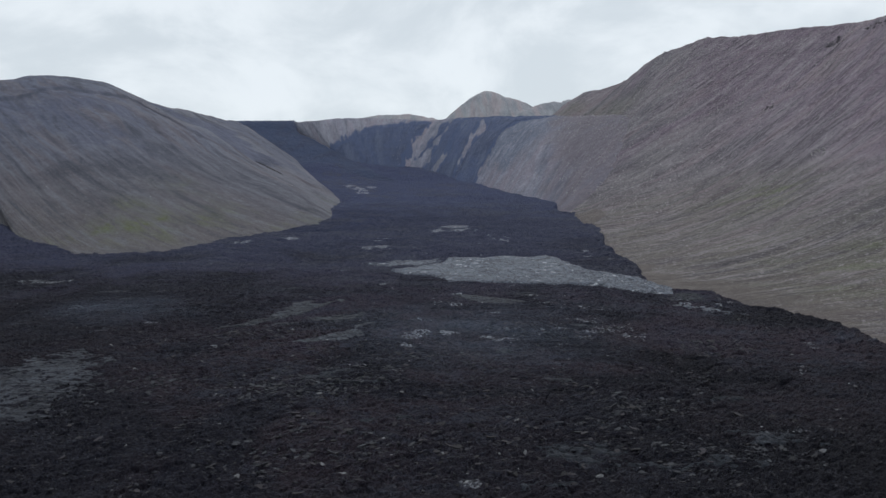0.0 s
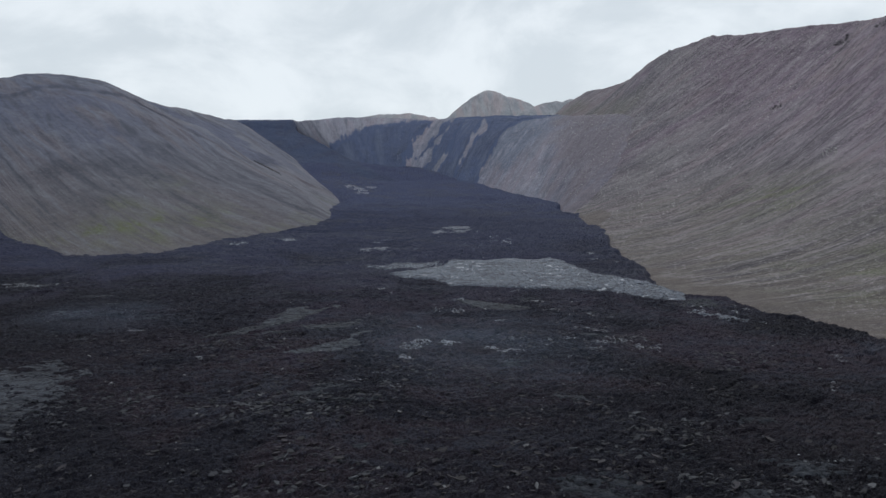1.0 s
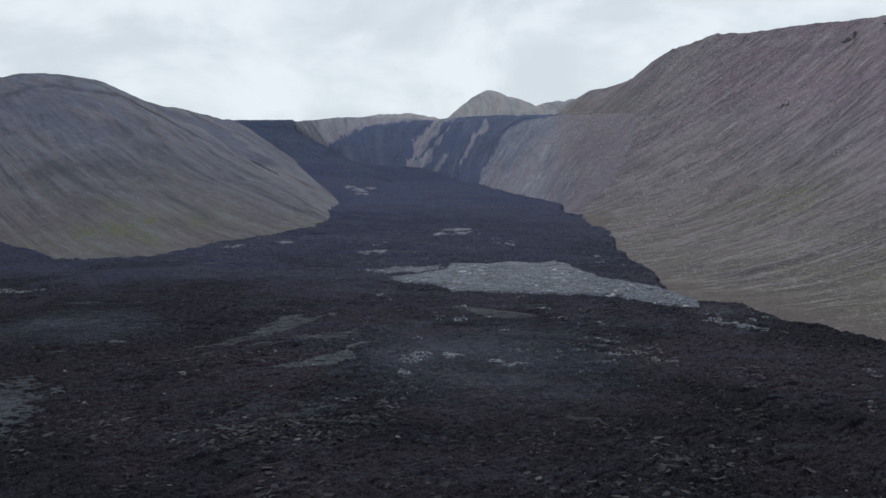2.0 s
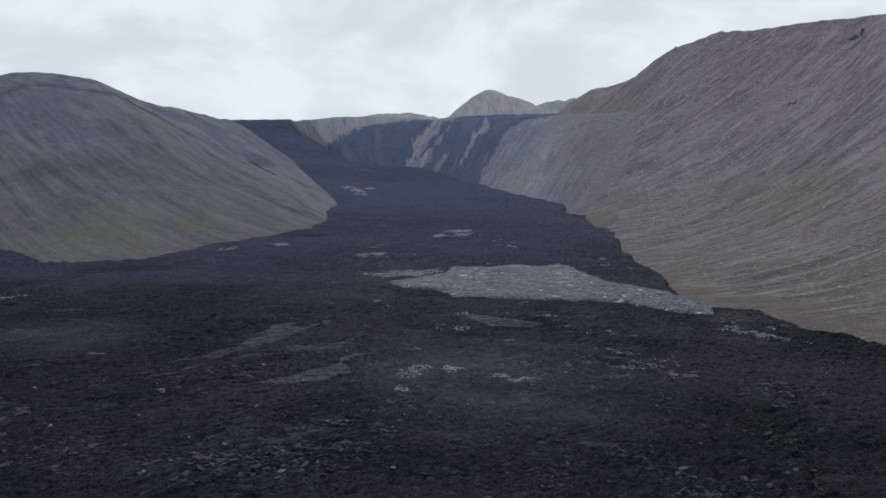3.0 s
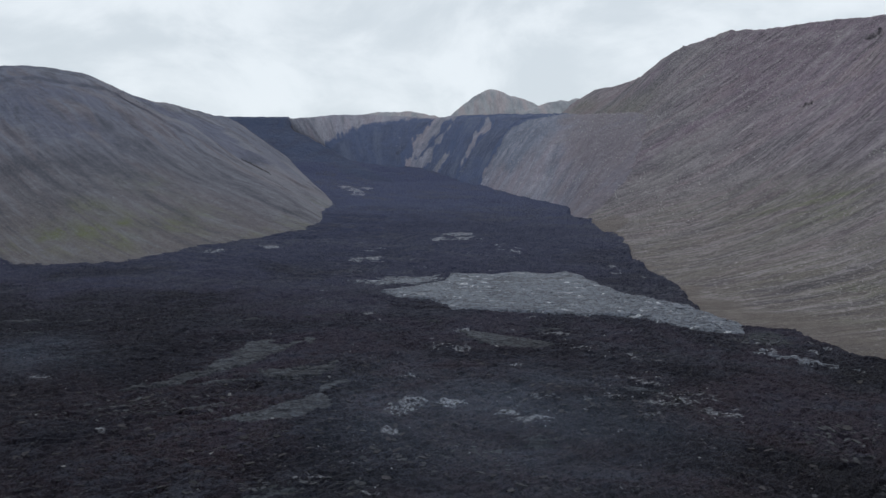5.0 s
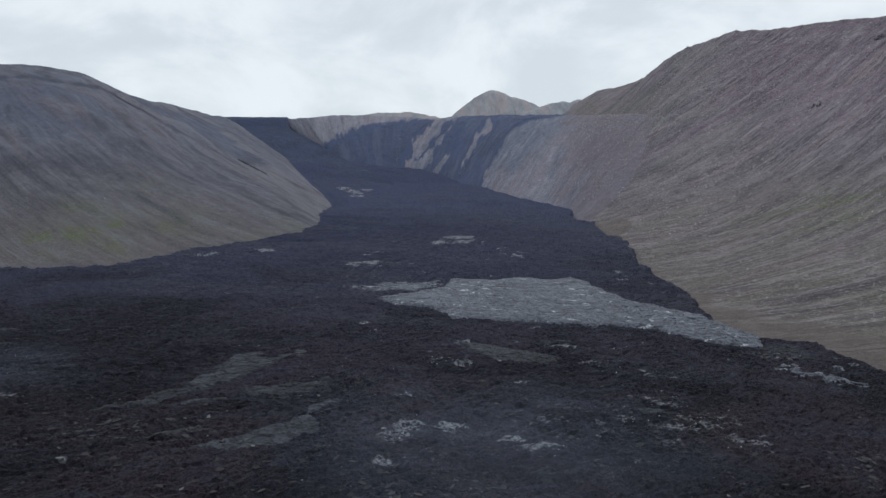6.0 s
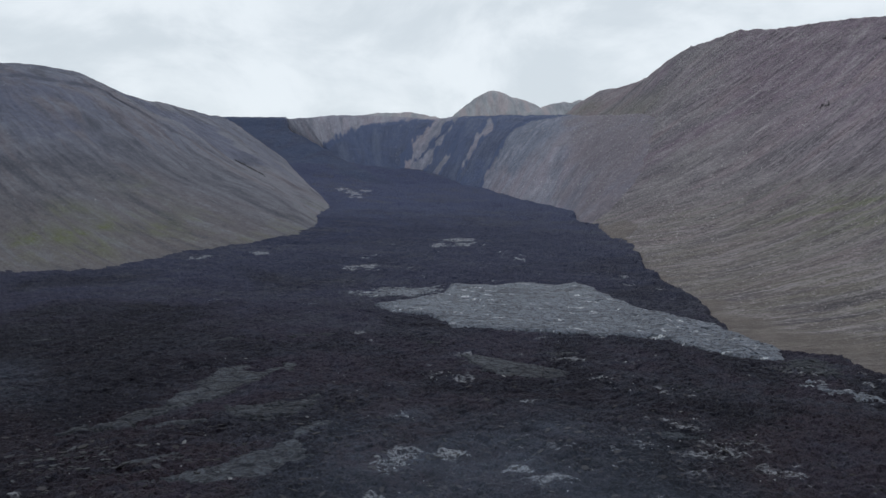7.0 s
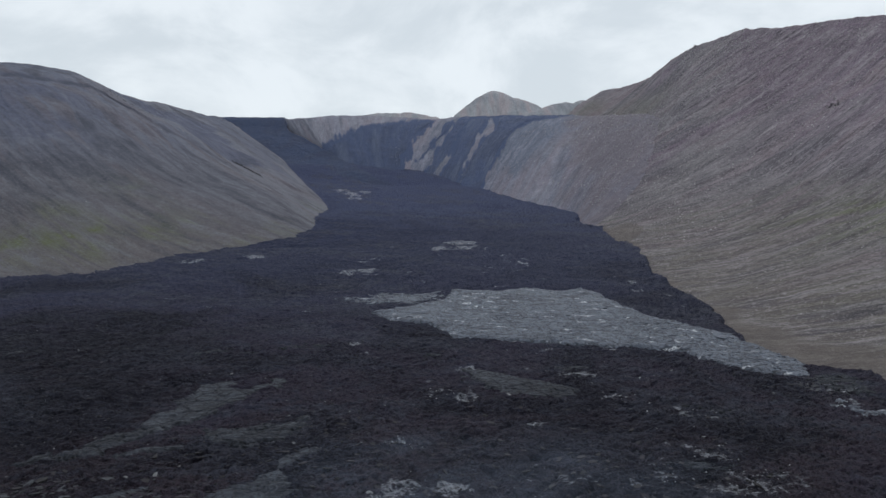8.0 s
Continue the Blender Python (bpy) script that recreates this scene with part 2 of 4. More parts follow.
def slope_material(name, low, high, rust, crown, green, green_amount, streak=1.0, speckle=1.0, moss_top=60.0, tan=None, pale_to=0.0, drape=None, crown_from=0.3, tint=None, rust_amount=0.8, soft=0.6, bare=None):
    """Weathered tephra and scree: brown-grey, drawn out down the slope, darker and redder high up, thin moss low down,
    loose stones all over. The UV map holds metres along and up the slope."""
    m, t, bsdf = material(name)
    p = place(t)
    uv = t.nodes.new("ShaderNodeTexCoord").outputs["UV"]

    def drawn(across, up_slope):
        return node(t, "ShaderNodeMapping", [("Vector", uv)], Scale=(across, up_slope, 1)).outputs["Vector"]

    def dim(colour, f):
        return tuple(f * c for c in colour)

    def times(x, y):
        return math_node(t, "MULTIPLY", x, y)

    def attribute(key):
        n = t.nodes.new("ShaderNodeAttribute")
        n.attribute_name = key
        return n.outputs["Fac"]

    wide = noise_node(t, p, 0.0065, 5, 0.62, 0.7)
    runs = noise_node(t, drawn(0.03, 0.0035), 1.0, 6, 0.62, 0.9)
    fans = noise_node(t, drawn(0.062, 0.013), 1.0, 4, 0.6, 0.6)
    rills = noise_node(t, drawn(0.13, 0.014), 1.0, 6, 0.68, 0.7)
    threads = noise_node(t, drawn(0.42, 0.045), 1.0, 4, 0.7, 0.8)
    where = noise_node(t, p, 0.013, 4, 0.6, 0.6)
    grain = noise_node(t, p, 0.75, 4, 0.8)
    mottle = noise_node(t, p, 0.11, 5, 0.7, 0.3)
    up = node(t, "ShaderNodeSeparateXYZ", [("Vector", uv)]).outputs["Y"]
    height = math_node(t, "ADD", math_node(t, "DIVIDE", up, 600.0), times(math_node(t, "SUBTRACT", wide, 0.5), 0.5))
    base = mix(t, ramp(t, wide, (0.42, 0.0), (0.58, 1.0)), low, high)
    base = mix(t, ramp(t, height, (crown_from, 0.0), (crown_from + 0.28, 0.9)), base, crown)
    soil = 0.0
    if tan:
        low_down = math_node(t, "DIVIDE", node(t, "ShaderNodeSeparateXYZ", [("Vector", p)]).outputs["Z"], 100.0)
        north = math_node(t, "DIVIDE", node(t, "ShaderNodeSeparateXYZ", [("Vector", p)]).outputs["Y"], 1000.0)
        soil = times(ramp(t, math_node(t, "ADD", low_down, times(math_node(t, "SUBTRACT", wide, 0.5), 0.8)), (0.1, 0.95), (0.85, 0.0)), ramp(t, north, (0.58, 1.0), (0.82, 0.3)))
        base = mix(t, soil, base, tan)
    if pale_to:
        across = math_node(t, "DIVIDE", node(t, "ShaderNodeSeparateXYZ", [("Vector", uv)]).outputs["X"], pale_to)
        base = mix(t, ramp(t, math_node(t, "ADD", across, times(math_node(t, "SUBTRACT", wide, 0.5), 1.2)), (0.5, 0.85), (1.0, 0.0)), base, dim(high, 1.36))
    base = mix(t, times(ramp(t, runs, (0.5, 0.0), (0.6, rust_amount)), math_node(t, "SUBTRACT", 1.0, times(soil, 0.75))), base, rust)
    base = mix(t, ramp(t, runs, (0.34, 0.7), (0.47, 0.0)), base, dim(low, 0.72))
    if tint:
        stain = math_node(t, "ADD", attribute("tint"), times(math_node(t, "SUBTRACT", fans, 0.5), 1.1))
        base = mix(t, times(ramp(t, stain, (0.25, 0.0), (0.8, 0.92)), ramp(t, attribute("tint"), (0.02, 0.0), (0.2, 1.0))), base, tint)
    base = mix(t, times(ramp(t, fans, (0.36, 0.9), (0.5, 0.0)), soft), base, dim(low, 0.66))
    base = mix(t, times(ramp(t, fans, (0.53, 0.0), (0.66, 0.8)), soft), base, dim(high, 1.3))
    base = mix(t, ramp(t, mottle, (0.36, 0.25), (0.48, 0.0)), base, dim(low, 0.6))
    base = mix(t, ramp(t, mottle, (0.53, 0.0), (0.66, 0.2)), base, dim(high, 1.3))
    stain_shade = attribute("crust")
    if not drape:
        # Painted shade under the west hill's ledge: half the crown colour.
        base = mix(t, times(stain_shade, ramp(t, fans, (0.3, 0.6), (0.6, 1.0))), base, dim(crown, 0.5))
    amount = times(ramp(t, where, (0.36, 0.25), (0.62, 1.0)), streak)
    base = mix(t, times(ramp(t, rills, (0.36, 0.85), (0.47, 0.0)), amount), base, dim(low, 0.4))
    base = mix(t, times(ramp(t, rills, (0.53, 0.0), (0.64, 0.8)), amount), base, dim(high, 1.35))
    base = mix(t, times(ramp(t, threads, (0.36, 0.7), (0.5, 0.0)), amount), base, dim(low, 0.45))
    base = mix(t, times(ramp(t, threads, (0.54, 0.0), (0.68, 0.5)), amount), base, dim(high, 1.4))
    level = node(t, "ShaderNodeSeparateXYZ", [("Vector", p)]).outputs["Z"]
    foot = ramp(t, math_node(t, "DIVIDE", level, moss_top), (0.0, 0.0), (0.12, 0.8), (0.4, 1.0), (1.0, 0.0))
    moss = times(ramp(t, noise_node(t, p, 0.012, 5, 0.6, 0.8), (0.49, 0.0), (0.59, 1.0)), ramp(t, rills, (0.44, 0.0), (0.6, 1.0)))
    base = mix(t, times(times(moss, foot), green_amount), base, green)
    base = mix(t, times(attribute("moss"), ramp(t, rills, (0.4, 0.4), (0.56, 1.0))), base, (0.105, 0.122, 0.054))
    base = mix(t, times(ramp(t, grain, (0.34, 0.7), (0.48, 0.0)), speckle), base, dim(low, 0.45))
    base = mix(t, times(ramp(t, grain, (0.54, 0.0), (0.66, 0.6)), speckle), base, dim(high, 1.5))
    stones = noise_node(t, p, 0.3, 3, 0.85, 0.2)
    base = mix(t, times(ramp(t, stones, (0.58, 0.0), (0.68, 0.7)), speckle), base, dim(high, 1.7))
    base = mix(t, times(ramp(t, stones, (0.34, 0.6), (0.43, 0.0)), speckle), base, dim(low, 0.4))
    if bare:
        base = mix(t, times(attribute("bare"), ramp(t, where, (0.3, 0.45), (0.5, 0.8))), base, mix(t, ramp(t, mottle, (0.4, 0.0), (0.6, 1.0)), dim(bare, 0.85), dim(bare, 1.1)))
    if drape:
        stain = math_node(t, "ADD", stain_shade, times(math_node(t, "SUBTRACT", rills, 0.5), 2.2))
        base = mix(t, times(ramp(t, stain, (0.3, 0.0), (0.7, 0.93)), ramp(t, stain_shade, (0.02, 0.0), (0.2, 1.0))), base, drape)
    t.links.new(base, bsdf.inputs["Base Color"])
    bsdf.inputs["Roughness"].default_value = 0.95
    bsdf.inputs["Specular IOR Level"].default_value = 0.15
    bump(t, bsdf, math_node(t, "ADD", grain, times(rills, 2.0)), 0.9, 1.3)
    return m


def rock_material(name, a, b):
    m, t, bsdf = material(name)
    p = place(t)
    info = t.nodes.new("ShaderNodeObjectInfo").outputs["Random"]
    island = t.nodes.new("ShaderNodeNewGeometry").outputs["Random Per Island"]
    pick = math_node(t, "FRACT", math_node(t, "ADD", info, island), 0.0)
    base = mix(t, pick, a, b)
    base = mix(t, ramp(t, noise_node(t, p, 2.2, 5, 0.7), (0.35, 0.5), (0.55, 0.0)), base, tuple(0.4 * c for c in a))
    t.links.new(base, bsdf.inputs["Base Color"])
    bsdf.inputs["Roughness"].default_value = 0.85
    bump(t, bsdf, noise_node(t, p, 3.0, 5, 0.7), 0.7, 0.2)
    return m


# slate is the haze colour mixed into the far lava.
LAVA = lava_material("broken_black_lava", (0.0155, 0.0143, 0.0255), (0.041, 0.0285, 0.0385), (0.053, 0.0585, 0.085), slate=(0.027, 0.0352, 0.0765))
# Streams and channel: black lava with distance haze mixed in, bluer and paler.
FALL = lava_material("hazed_draped_lava", (0.07, 0.091, 0.165), (0.063, 0.078, 0.135), (0.11, 0.133, 0.198), 0.1, drawn=True)
CHANNEL = lava_material("hazed_channel_lava", (0.047, 0.064, 0.122), (0.046, 0.056, 0.102), (0.076, 0.096, 0.145), 0.15)
SHEET = sheet_material("silvery_lava_crust", (0.086, 0.1, 0.132), (0.142, 0.159, 0.197), (0.52, 0.545, 0.58), 0.9)
SLAB = sheet_material("dull_grey_lava_crust", (0.031, 0.0343, 0.0445), (0.062, 0.0683, 0.084), (0.17, 0.18, 0.2), 0.35, 0.9, 0.08)
DARK_SLAB = sheet_material("dark_lava_crust", (0.022, 0.0255, 0.034), (0.04, 0.0455, 0.056), (0.12, 0.127, 0.14), 0.2, 0.8, 0.06)
WEST = slope_material("grey_brown_scree", (0.075, 0.08, 0.106), (0.131, 0.133, 0.158), (0.13, 0.113, 0.127), (0.112, 0.124, 0.176), (0.122, 0.126, 0.078), 0.5, 0.3, 0.45, 50.0, (0.122, 0.112, 0.114), 400.0, rust_amount=0.65, soft=0.6, tint=(0.088, 0.098, 0.148))
EAST = slope_material("rusty_brown_scree", (0.135, 0.126, 0.148), (0.212, 0.195, 0.208), (0.205, 0.155, 0.176), (0.182, 0.134, 0.182), (0.108, 0.115, 0.066), 0.3, 1.15, 0.9, 100.0, (0.131, 0.118, 0.101), crown_from=0.33, tint=(0.142, 0.104, 0.142), soft=0.6, bare=(0.124, 0.108, 0.1))
# Headwall and far hills: base colours carry some haze, bluer and paler.
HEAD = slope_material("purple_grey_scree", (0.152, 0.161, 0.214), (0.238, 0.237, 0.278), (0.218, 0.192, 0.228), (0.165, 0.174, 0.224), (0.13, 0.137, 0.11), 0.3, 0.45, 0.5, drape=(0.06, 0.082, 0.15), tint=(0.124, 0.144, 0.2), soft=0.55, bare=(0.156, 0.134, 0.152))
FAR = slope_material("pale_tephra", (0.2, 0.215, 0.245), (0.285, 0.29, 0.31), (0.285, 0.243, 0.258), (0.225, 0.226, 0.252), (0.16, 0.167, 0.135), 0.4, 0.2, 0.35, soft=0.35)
CHIP = rock_material("bleached_rock", (0.07, 0.074, 0.088), (0.33, 0.34, 0.36))
PALE_ROCK = rock_material("pale_ash_coated_rock", (0.04, 0.042, 0.05), (0.22, 0.224, 0.235))
DARK_ROCK = rock_material("dark_lava_rock", (0.01, 0.0102, 0.015), (0.036, 0.0365, 0.047))
SCREE_ROCK = rock_material("brown_scree_rock", (0.3, 0.29, 0.295), (0.46, 0.445, 0.44))


# ---- building grids ----
def grid_mesh(name, P, mat, uv=None, keep=None, tone=None, faceted=False, bleach=None, tint=None, bare=None):
    """A mesh over an (n, m, 3) array of points; keep: which of its faces stay."""
    n, m = P.shape[:2]
    idx = np.arange(n * m).reshape(n, m)
    quads = np.stack([idx[:-1, :-1], idx[:-1, 1:], idx[1:, 1:], idx[1:, :-1]], -1)
    quads = quads[keep] if keep is not None else quads.reshape(-1, 4)
    used, quads = np.unique(quads, return_inverse=True)
    quads = quads.reshape(-1, 4)
    co = P.reshape(-1, 3)[used]
    me = bpy.data.meshes.new(name)
    me.vertices.add(len(co))
    me.vertices.foreach_set("co", co.astype(np.float32).ravel())
    me.loops.add(quads.size)
    me.loops.foreach_set("vertex_index", quads.astype(np.int32).ravel())
    me.polygons.add(len(quads))
    me.polygons.foreach_set("loop_start", np.arange(0, quads.size, 4, dtype=np.int32))
    me.polygons.foreach_set("use_smooth", np.full(len(quads), not faceted))
    if tone is not None:
        me.attributes.new("crust", "FLOAT", "POINT").data.foreach_set("value", tone.ravel()[used].astype(np.float32))
    if bleach is not None:
        me.attributes.new("moss" if uv is not None else "bleach", "FLOAT", "POINT").data.foreach_set("value", bleach.ravel()[used].astype(np.float32))
    if tint is not None:
        me.attributes.new("tint", "FLOAT", "POINT").data.foreach_set("value", tint.ravel()[used].astype(np.float32))
    if bare is not None:
        me.attributes.new("bare", "FLOAT", "POINT").data.foreach_set("value", bare.ravel()[used].astype(np.float32))
    if uv is not None:
        layer = me.uv_layers.new(name="slope")
        layer.data.foreach_set("uv", uv.reshape(-1, 2)[used][quads.ravel()].astype(np.float32).ravel())
    me.update(calc_edges=True)
    me.materials.append(mat)
    return new(name, me)


class Slope:
    """A hillside from its foot line up to its crest line. Stations: foot (x, y, z), crest (x, y, z), and two numbers
    that bend the rise between them: round (more: rounder brow) and hollow (more: flatter foot)."""

    def __init__(self, stations, back, seed, gully=1.5, lump=6.0, skew=(0.0, 0.0), carve=None, ash=None, moss=None, tint=None, crest=0.0, bare=None):
        self.table = np.array([[*f, *c, a, b] for f, c, a, b in stations], float)
        foot = self.table[:, :2]
        self.along = np.concatenate([[0], np.cumsum(np.hypot(*np.diff(foot, axis=0).T) * 0.5 + np.hypot(*np.diff(self.table[:, 3:5], axis=0).T) * 0.5)])
        self.back, self.seed, self.gully, self.lump, self.skew, self.carve, self.ash, self.moss, self.tint, self.crest, self.bare = back, seed, gully, lump, skew, carve, ash, moss, tint, crest, bare

    def point(self, u, v):
        s = spline(self.table, u)
        foot, crest, a, b = s[..., 0:3], s[..., 3:6], s[..., 6], s[..., 7]
        vc = np.clip(v, 0, 1)
        rise = (1 - (1 - vc) ** a) ** b
        rise = rise + np.minimum(v, 0) * 1.5
        xy = foot[..., :2] + (crest - foot)[..., :2] * v[..., None]
        z = foot[..., 2] + (crest - foot)[..., 2] * rise
        over = np.maximum(v - 1, 0)
        span = np.hypot((crest - foot)[..., 0], (crest - foot)[..., 1])
        z = z - over * span * self.back * smooth(0, 0.25, over)
        x, y = xy[..., 0], xy[..., 1]
        along = np.interp(u, np.arange(len(self.along)), self.along)
        up = v * span
        if self.skew[1]:
            along = along + self.skew[0] * self.skew[1] * (1 - np.exp(-np.maximum(up, -50) / self.skew[1]))
        else:
            along = along + self.skew[0] * up
        body = smooth(0.0, 0.25, v)
        calm = 1 - 0.75 * np.exp(-((v - 1) / 0.08) ** 2)
        z = z + body * calm * self.lump * fbm(x / 130, y / 130, 4, self.seed)
        if self.crest:
            z = z + self.crest * np.exp(-((v - 1) / 0.07) ** 2) * (fbm(along / 75, up / 90, 4, self.seed + 40, 0.6) + 0.5 * np.maximum(fbm(x / 14, y / 14, 3, self.seed + 44), 0))
        if self.carve:
            z = z + self.carve(u, v)
        z = z + (0.25 + 0.75 * body) * self.gully * fbm((along + 6 * vnoise(up / 60, along / 90, self.seed + 5)) / 14, up / 150, 4, self.seed + 9) * smooth(-0.05, 0.06, v)
        z = z + 0.5 * fbm(x / 7, y / 7, 4, self.seed + 20) + 0.9 * np.maximum(fbm(x / 22, y / 22, 5, self.seed + 30, 0.6) - 0.35, 0) * body
        return np.stack([x, y, z], -1), np.stack([along, up], -1)

    def build(self, name, mat, nu, nv, v0=-0.12, v1=1.35):
        u = np.linspace(0, len(self.table) - 1, nu)
        v = np.linspace(v0, v1, nv)
        U, V = np.meshgrid(u, v, indexing="ij")
        P, uv = self.point(U, V)
        # ash: stain beside the headwall's streams, painted ledge shade on the west hill.
        return grid_mesh(name, P, mat, uv, None, self.ash(U, V, P) if self.ash else None, False, self.moss(P) if self.moss else None, self.tint(U, V, P) if self.tint else None, self.bare(P) if self.bare else None)


# ---- the valley floor and its lava ----
def floor_z(x, y):
    """Mean height of the lava surface: level near by, rising to the head of the valley and towards the side valley in the west."""
    z = np.interp(y, (-400, 0, 330, 400, 480, 560, 774, 920, 1000, 1060, 1110, 1180, 1260, 1400), (0, 0, -1, -3, -2.5, 1.6, 16, 27, 37, 45, 53, 77, 100, 125))
    z = z + smooth(0, 180, y - 850) * 8 * smooth(0, 150, -60 - x)
    return z + 17 * np.clip((-300 - x) / 85, 0, 3) * (1 - smooth(600, 760, y))


EAST_EDGE_Y = (-400, 0, 100, 222, 241, 273, 296, 318, 327, 350, 392, 396, 440, 480, 515, 566, 600, 634, 662, 700, 729, 747, 772, 827, 880, 922, 980, 1030, 1064)
EAST_EDGE_X = (260, 200, 172, 161, 159, 154, 142, 138, 121, 118, 125, 127, 137, 138, 141, 145, 153, 160, 164, 172, 174, 164, 145, 152, 150, 138, 102, 85, 72)


def past_edge(x, y):
    """Metres east of the lava's eastern edge."""
    wob = 3.0 * fbm(x / 16, y / 16, 4, 71, 0.6) + 4 * fbm(x / 50, y / 50, 2, 75)
    return x - np.interp(y, EAST_EDGE_Y, EAST_EDGE_X) + wob - 40 * smooth(1000, 1120, y)


def inside(poly, x, y):
    """Metres outside (+) or inside (-) of a polygon's outline."""
    p = np.asarray(poly, float)
    best, odd = np.full(x.shape, 1e9), np.zeros(x.shape, bool)
    for (ax, ay), (bx, by) in zip(p, np.roll(p, -1, 0)):
        t = np.clip(((x - ax) * (bx - ax) + (y - ay) * (by - ay)) / ((bx - ax) ** 2 + (by - ay) ** 2), 0, 1)
        best = np.minimum(best, np.hypot(x - ax - t * (bx - ax), y - ay - t * (by - ay)))
        odd ^= ((ay > y) != (by > y)) & (x < (bx - ax) * (y - ay) / (by - ay + 1e-12) + ax)
    return np.where(odd, -best, best)


CRUSTS = [
    ("lava_sheet", SHEET, 1.6, 0.8, 1.0, "silvery grey smooth-crusted lava sheet spread over black lava",
     [(-36, 417), (-25, 400), (-7, 394), (3, 366), (30, 362), (63, 353), (88, 350), (90, 330), (101, 317), (118, 316), (123, 330), (121, 350), (119, 369), (102, 404), (90, 434), (88, 466), (80, 484), (66, 476), (48, 488), (30, 477), (4, 481), (0, 450), (-18, 430)]),
    ("lava_slab", SLAB, 0.25, 0.4, 2.3, "long dull grey slab of cracked lava crust", [(-93, 250), (-92, 253), (-84, 257), (-83, 265), (-76, 268), (-77, 278), (-74, 286), (-75, 296), (-74, 304), (-67, 306), (-59, 301), (-51, 310), (-49, 301), (-57, 291), (-64, 276), (-70, 268), (-75, 260), (-79, 254), (-84, 249)]),
    ("lava_slab", SLAB, 0.25, 0.4, 2.3, "dull grey slab of lava crust with pale spots", [(-59, 264), (-59, 269), (-54, 268), (-49, 270), (-42, 275), (-36, 280), (-35, 273), (-39, 266), (-46, 260), (-50, 259)]),
    ("lava_slab", SLAB, 0.25, 0.4, 2.3, "grey ragged slab of lava crust among rubble", [(-63, 225), (-58, 228), (-53, 233), (-46, 239), (-40, 242), (-38, 250), (-37, 254), (-29, 263), (-28, 259), (-33, 251), (-34, 245), (-30, 239), (-35, 231), (-44, 226), (-52, 224)]),
    ("lava_slab", SLAB, 0.2, 0.4, 0.8, "thin grey sliver of lava crust beside the long slab", [(-76, 254), (-69, 259.5), (-60, 261), (-60, 257.5), (-68, 255), (-73, 251.5)]),
    ("lava_slab", SLAB, 0.2, 0.4, 1.0, "short dull grey sliver of lava crust among rubble", [(-72, 232), (-69, 237), (-62, 241), (-56, 243), (-59, 236), (-66, 232)]),
    ("lava_slab", SHEET, 0.4, 0.5, -3.0, "narrow pale grey tongue of smooth lava crust", [(108, 290), (113, 281), (132, 266), (134, 272), (122, 285), (113, 295)]),
    ("lava_slab", SLAB, 0.2, 0.5, 2.5, "low dark grey stretch of lava crust", [(6, 322), (17, 318), (31, 311), (41, 302), (37, 296), (28, 294), (17, 298), (9, 308)]),
    ("lava_slab", DARK_SLAB, 0.2, 0.5, -3.0, "dark greenish grey lava crust at the foot of the hill", [(112, 309), (118, 316), (128, 320), (136, 317), (135, 305), (128, 295), (118, 300)]),
    ("lava_slab", SHEET, 0.5, 0.5, -5.0, "mottled grey crust beside the silvery lava sheet", [(-58, 450), (-40, 436), (-14, 440), (2, 458), (0, 476), (-34, 472)]),
    ("lava_slab", SLAB, 0.2, 0.45, -6.0, "blue-grey ropy broken lava crust", [(-150, 150), (-142, 205), (-132, 220), (-110, 204), (-106, 178), (-98, 150), (-118, 138)]),
]


# centres of the bleached, crusted patches: x, y, reach, count
PATCHES = [(67, 247, 7, 70), (16, 233, 3, 20), (-9, 240, 3, 20), (-20, 202, 4, 30), (1, 295, 8, 60), (-250, 382, 18, 150), (9, 630, 14, 160), (-148, 1022, 7, 40), (-132, 1002, 8, 50), (-118, 1030, 6, 30), (-126, 975, 7, 30), (-124, 261, 5, 30),
           (-144, 579, 8, 50), (5, 119, 2, 14), (62, 257, 5, 60), (63, 242, 6, 60), (65, 282, 7, 50), (42, 316, 5, 45), (8, 321, 4, 45), (50, 293, 6, 45), (-56, 536, 9, 60), (-31, 458, 12, 120),
           (-11, 261, 4, 40), (2, 240, 3, 20), (49, 246, 5, 40), (61, 310, 5, 40), (-116, 421, 7, 40), (-178, 563, 8, 40), (81, 140, 6, 30), (-68, 416, 4, 16), (14, 656, 10, 60), (-60, 522, 7, 40), (-10, 234, 4, 26), (24, 228, 5, 40), (69, 231, 5, 30), (54, 281, 4, 26), (-14, 218, 3, 16)]
spread = random.Random(31)
for _ in range(34):
    sy = spread.uniform(100, 350)
    sx = spread.uniform(-0.62 * sy - 10, min(0.6 * sy, 96))
    long, wide, turn = spread.uniform(4, 13), spread.uniform(2.0, 4.5), spread.uniform(0.0, 0.7) * (1 if sx < 10 else -0.6)
    if min(math.hypot(sx - px, sy - py) for c in CRUSTS[:8] for px, py in c[6]) < 16:
        continue
    ring = [(long * math.cos(a) * spread.uniform(0.7, 1.2), wide * math.sin(a) * spread.uniform(0.7, 1.2)) for a in np.arange(0, 6.2, 0.7)]
    CRUSTS.append(("lava_slab", DARK_SLAB if len(CRUSTS) % 3 or sy < 170 else SLAB, 0.35, 0.45, -2.2, "dull grey broken slab of lava crust among rubble",
                   [(sx + px * math.cos(turn) - py * math.sin(turn), sy + px * math.sin(turn) + py * math.cos(turn)) for px, py in ring]))


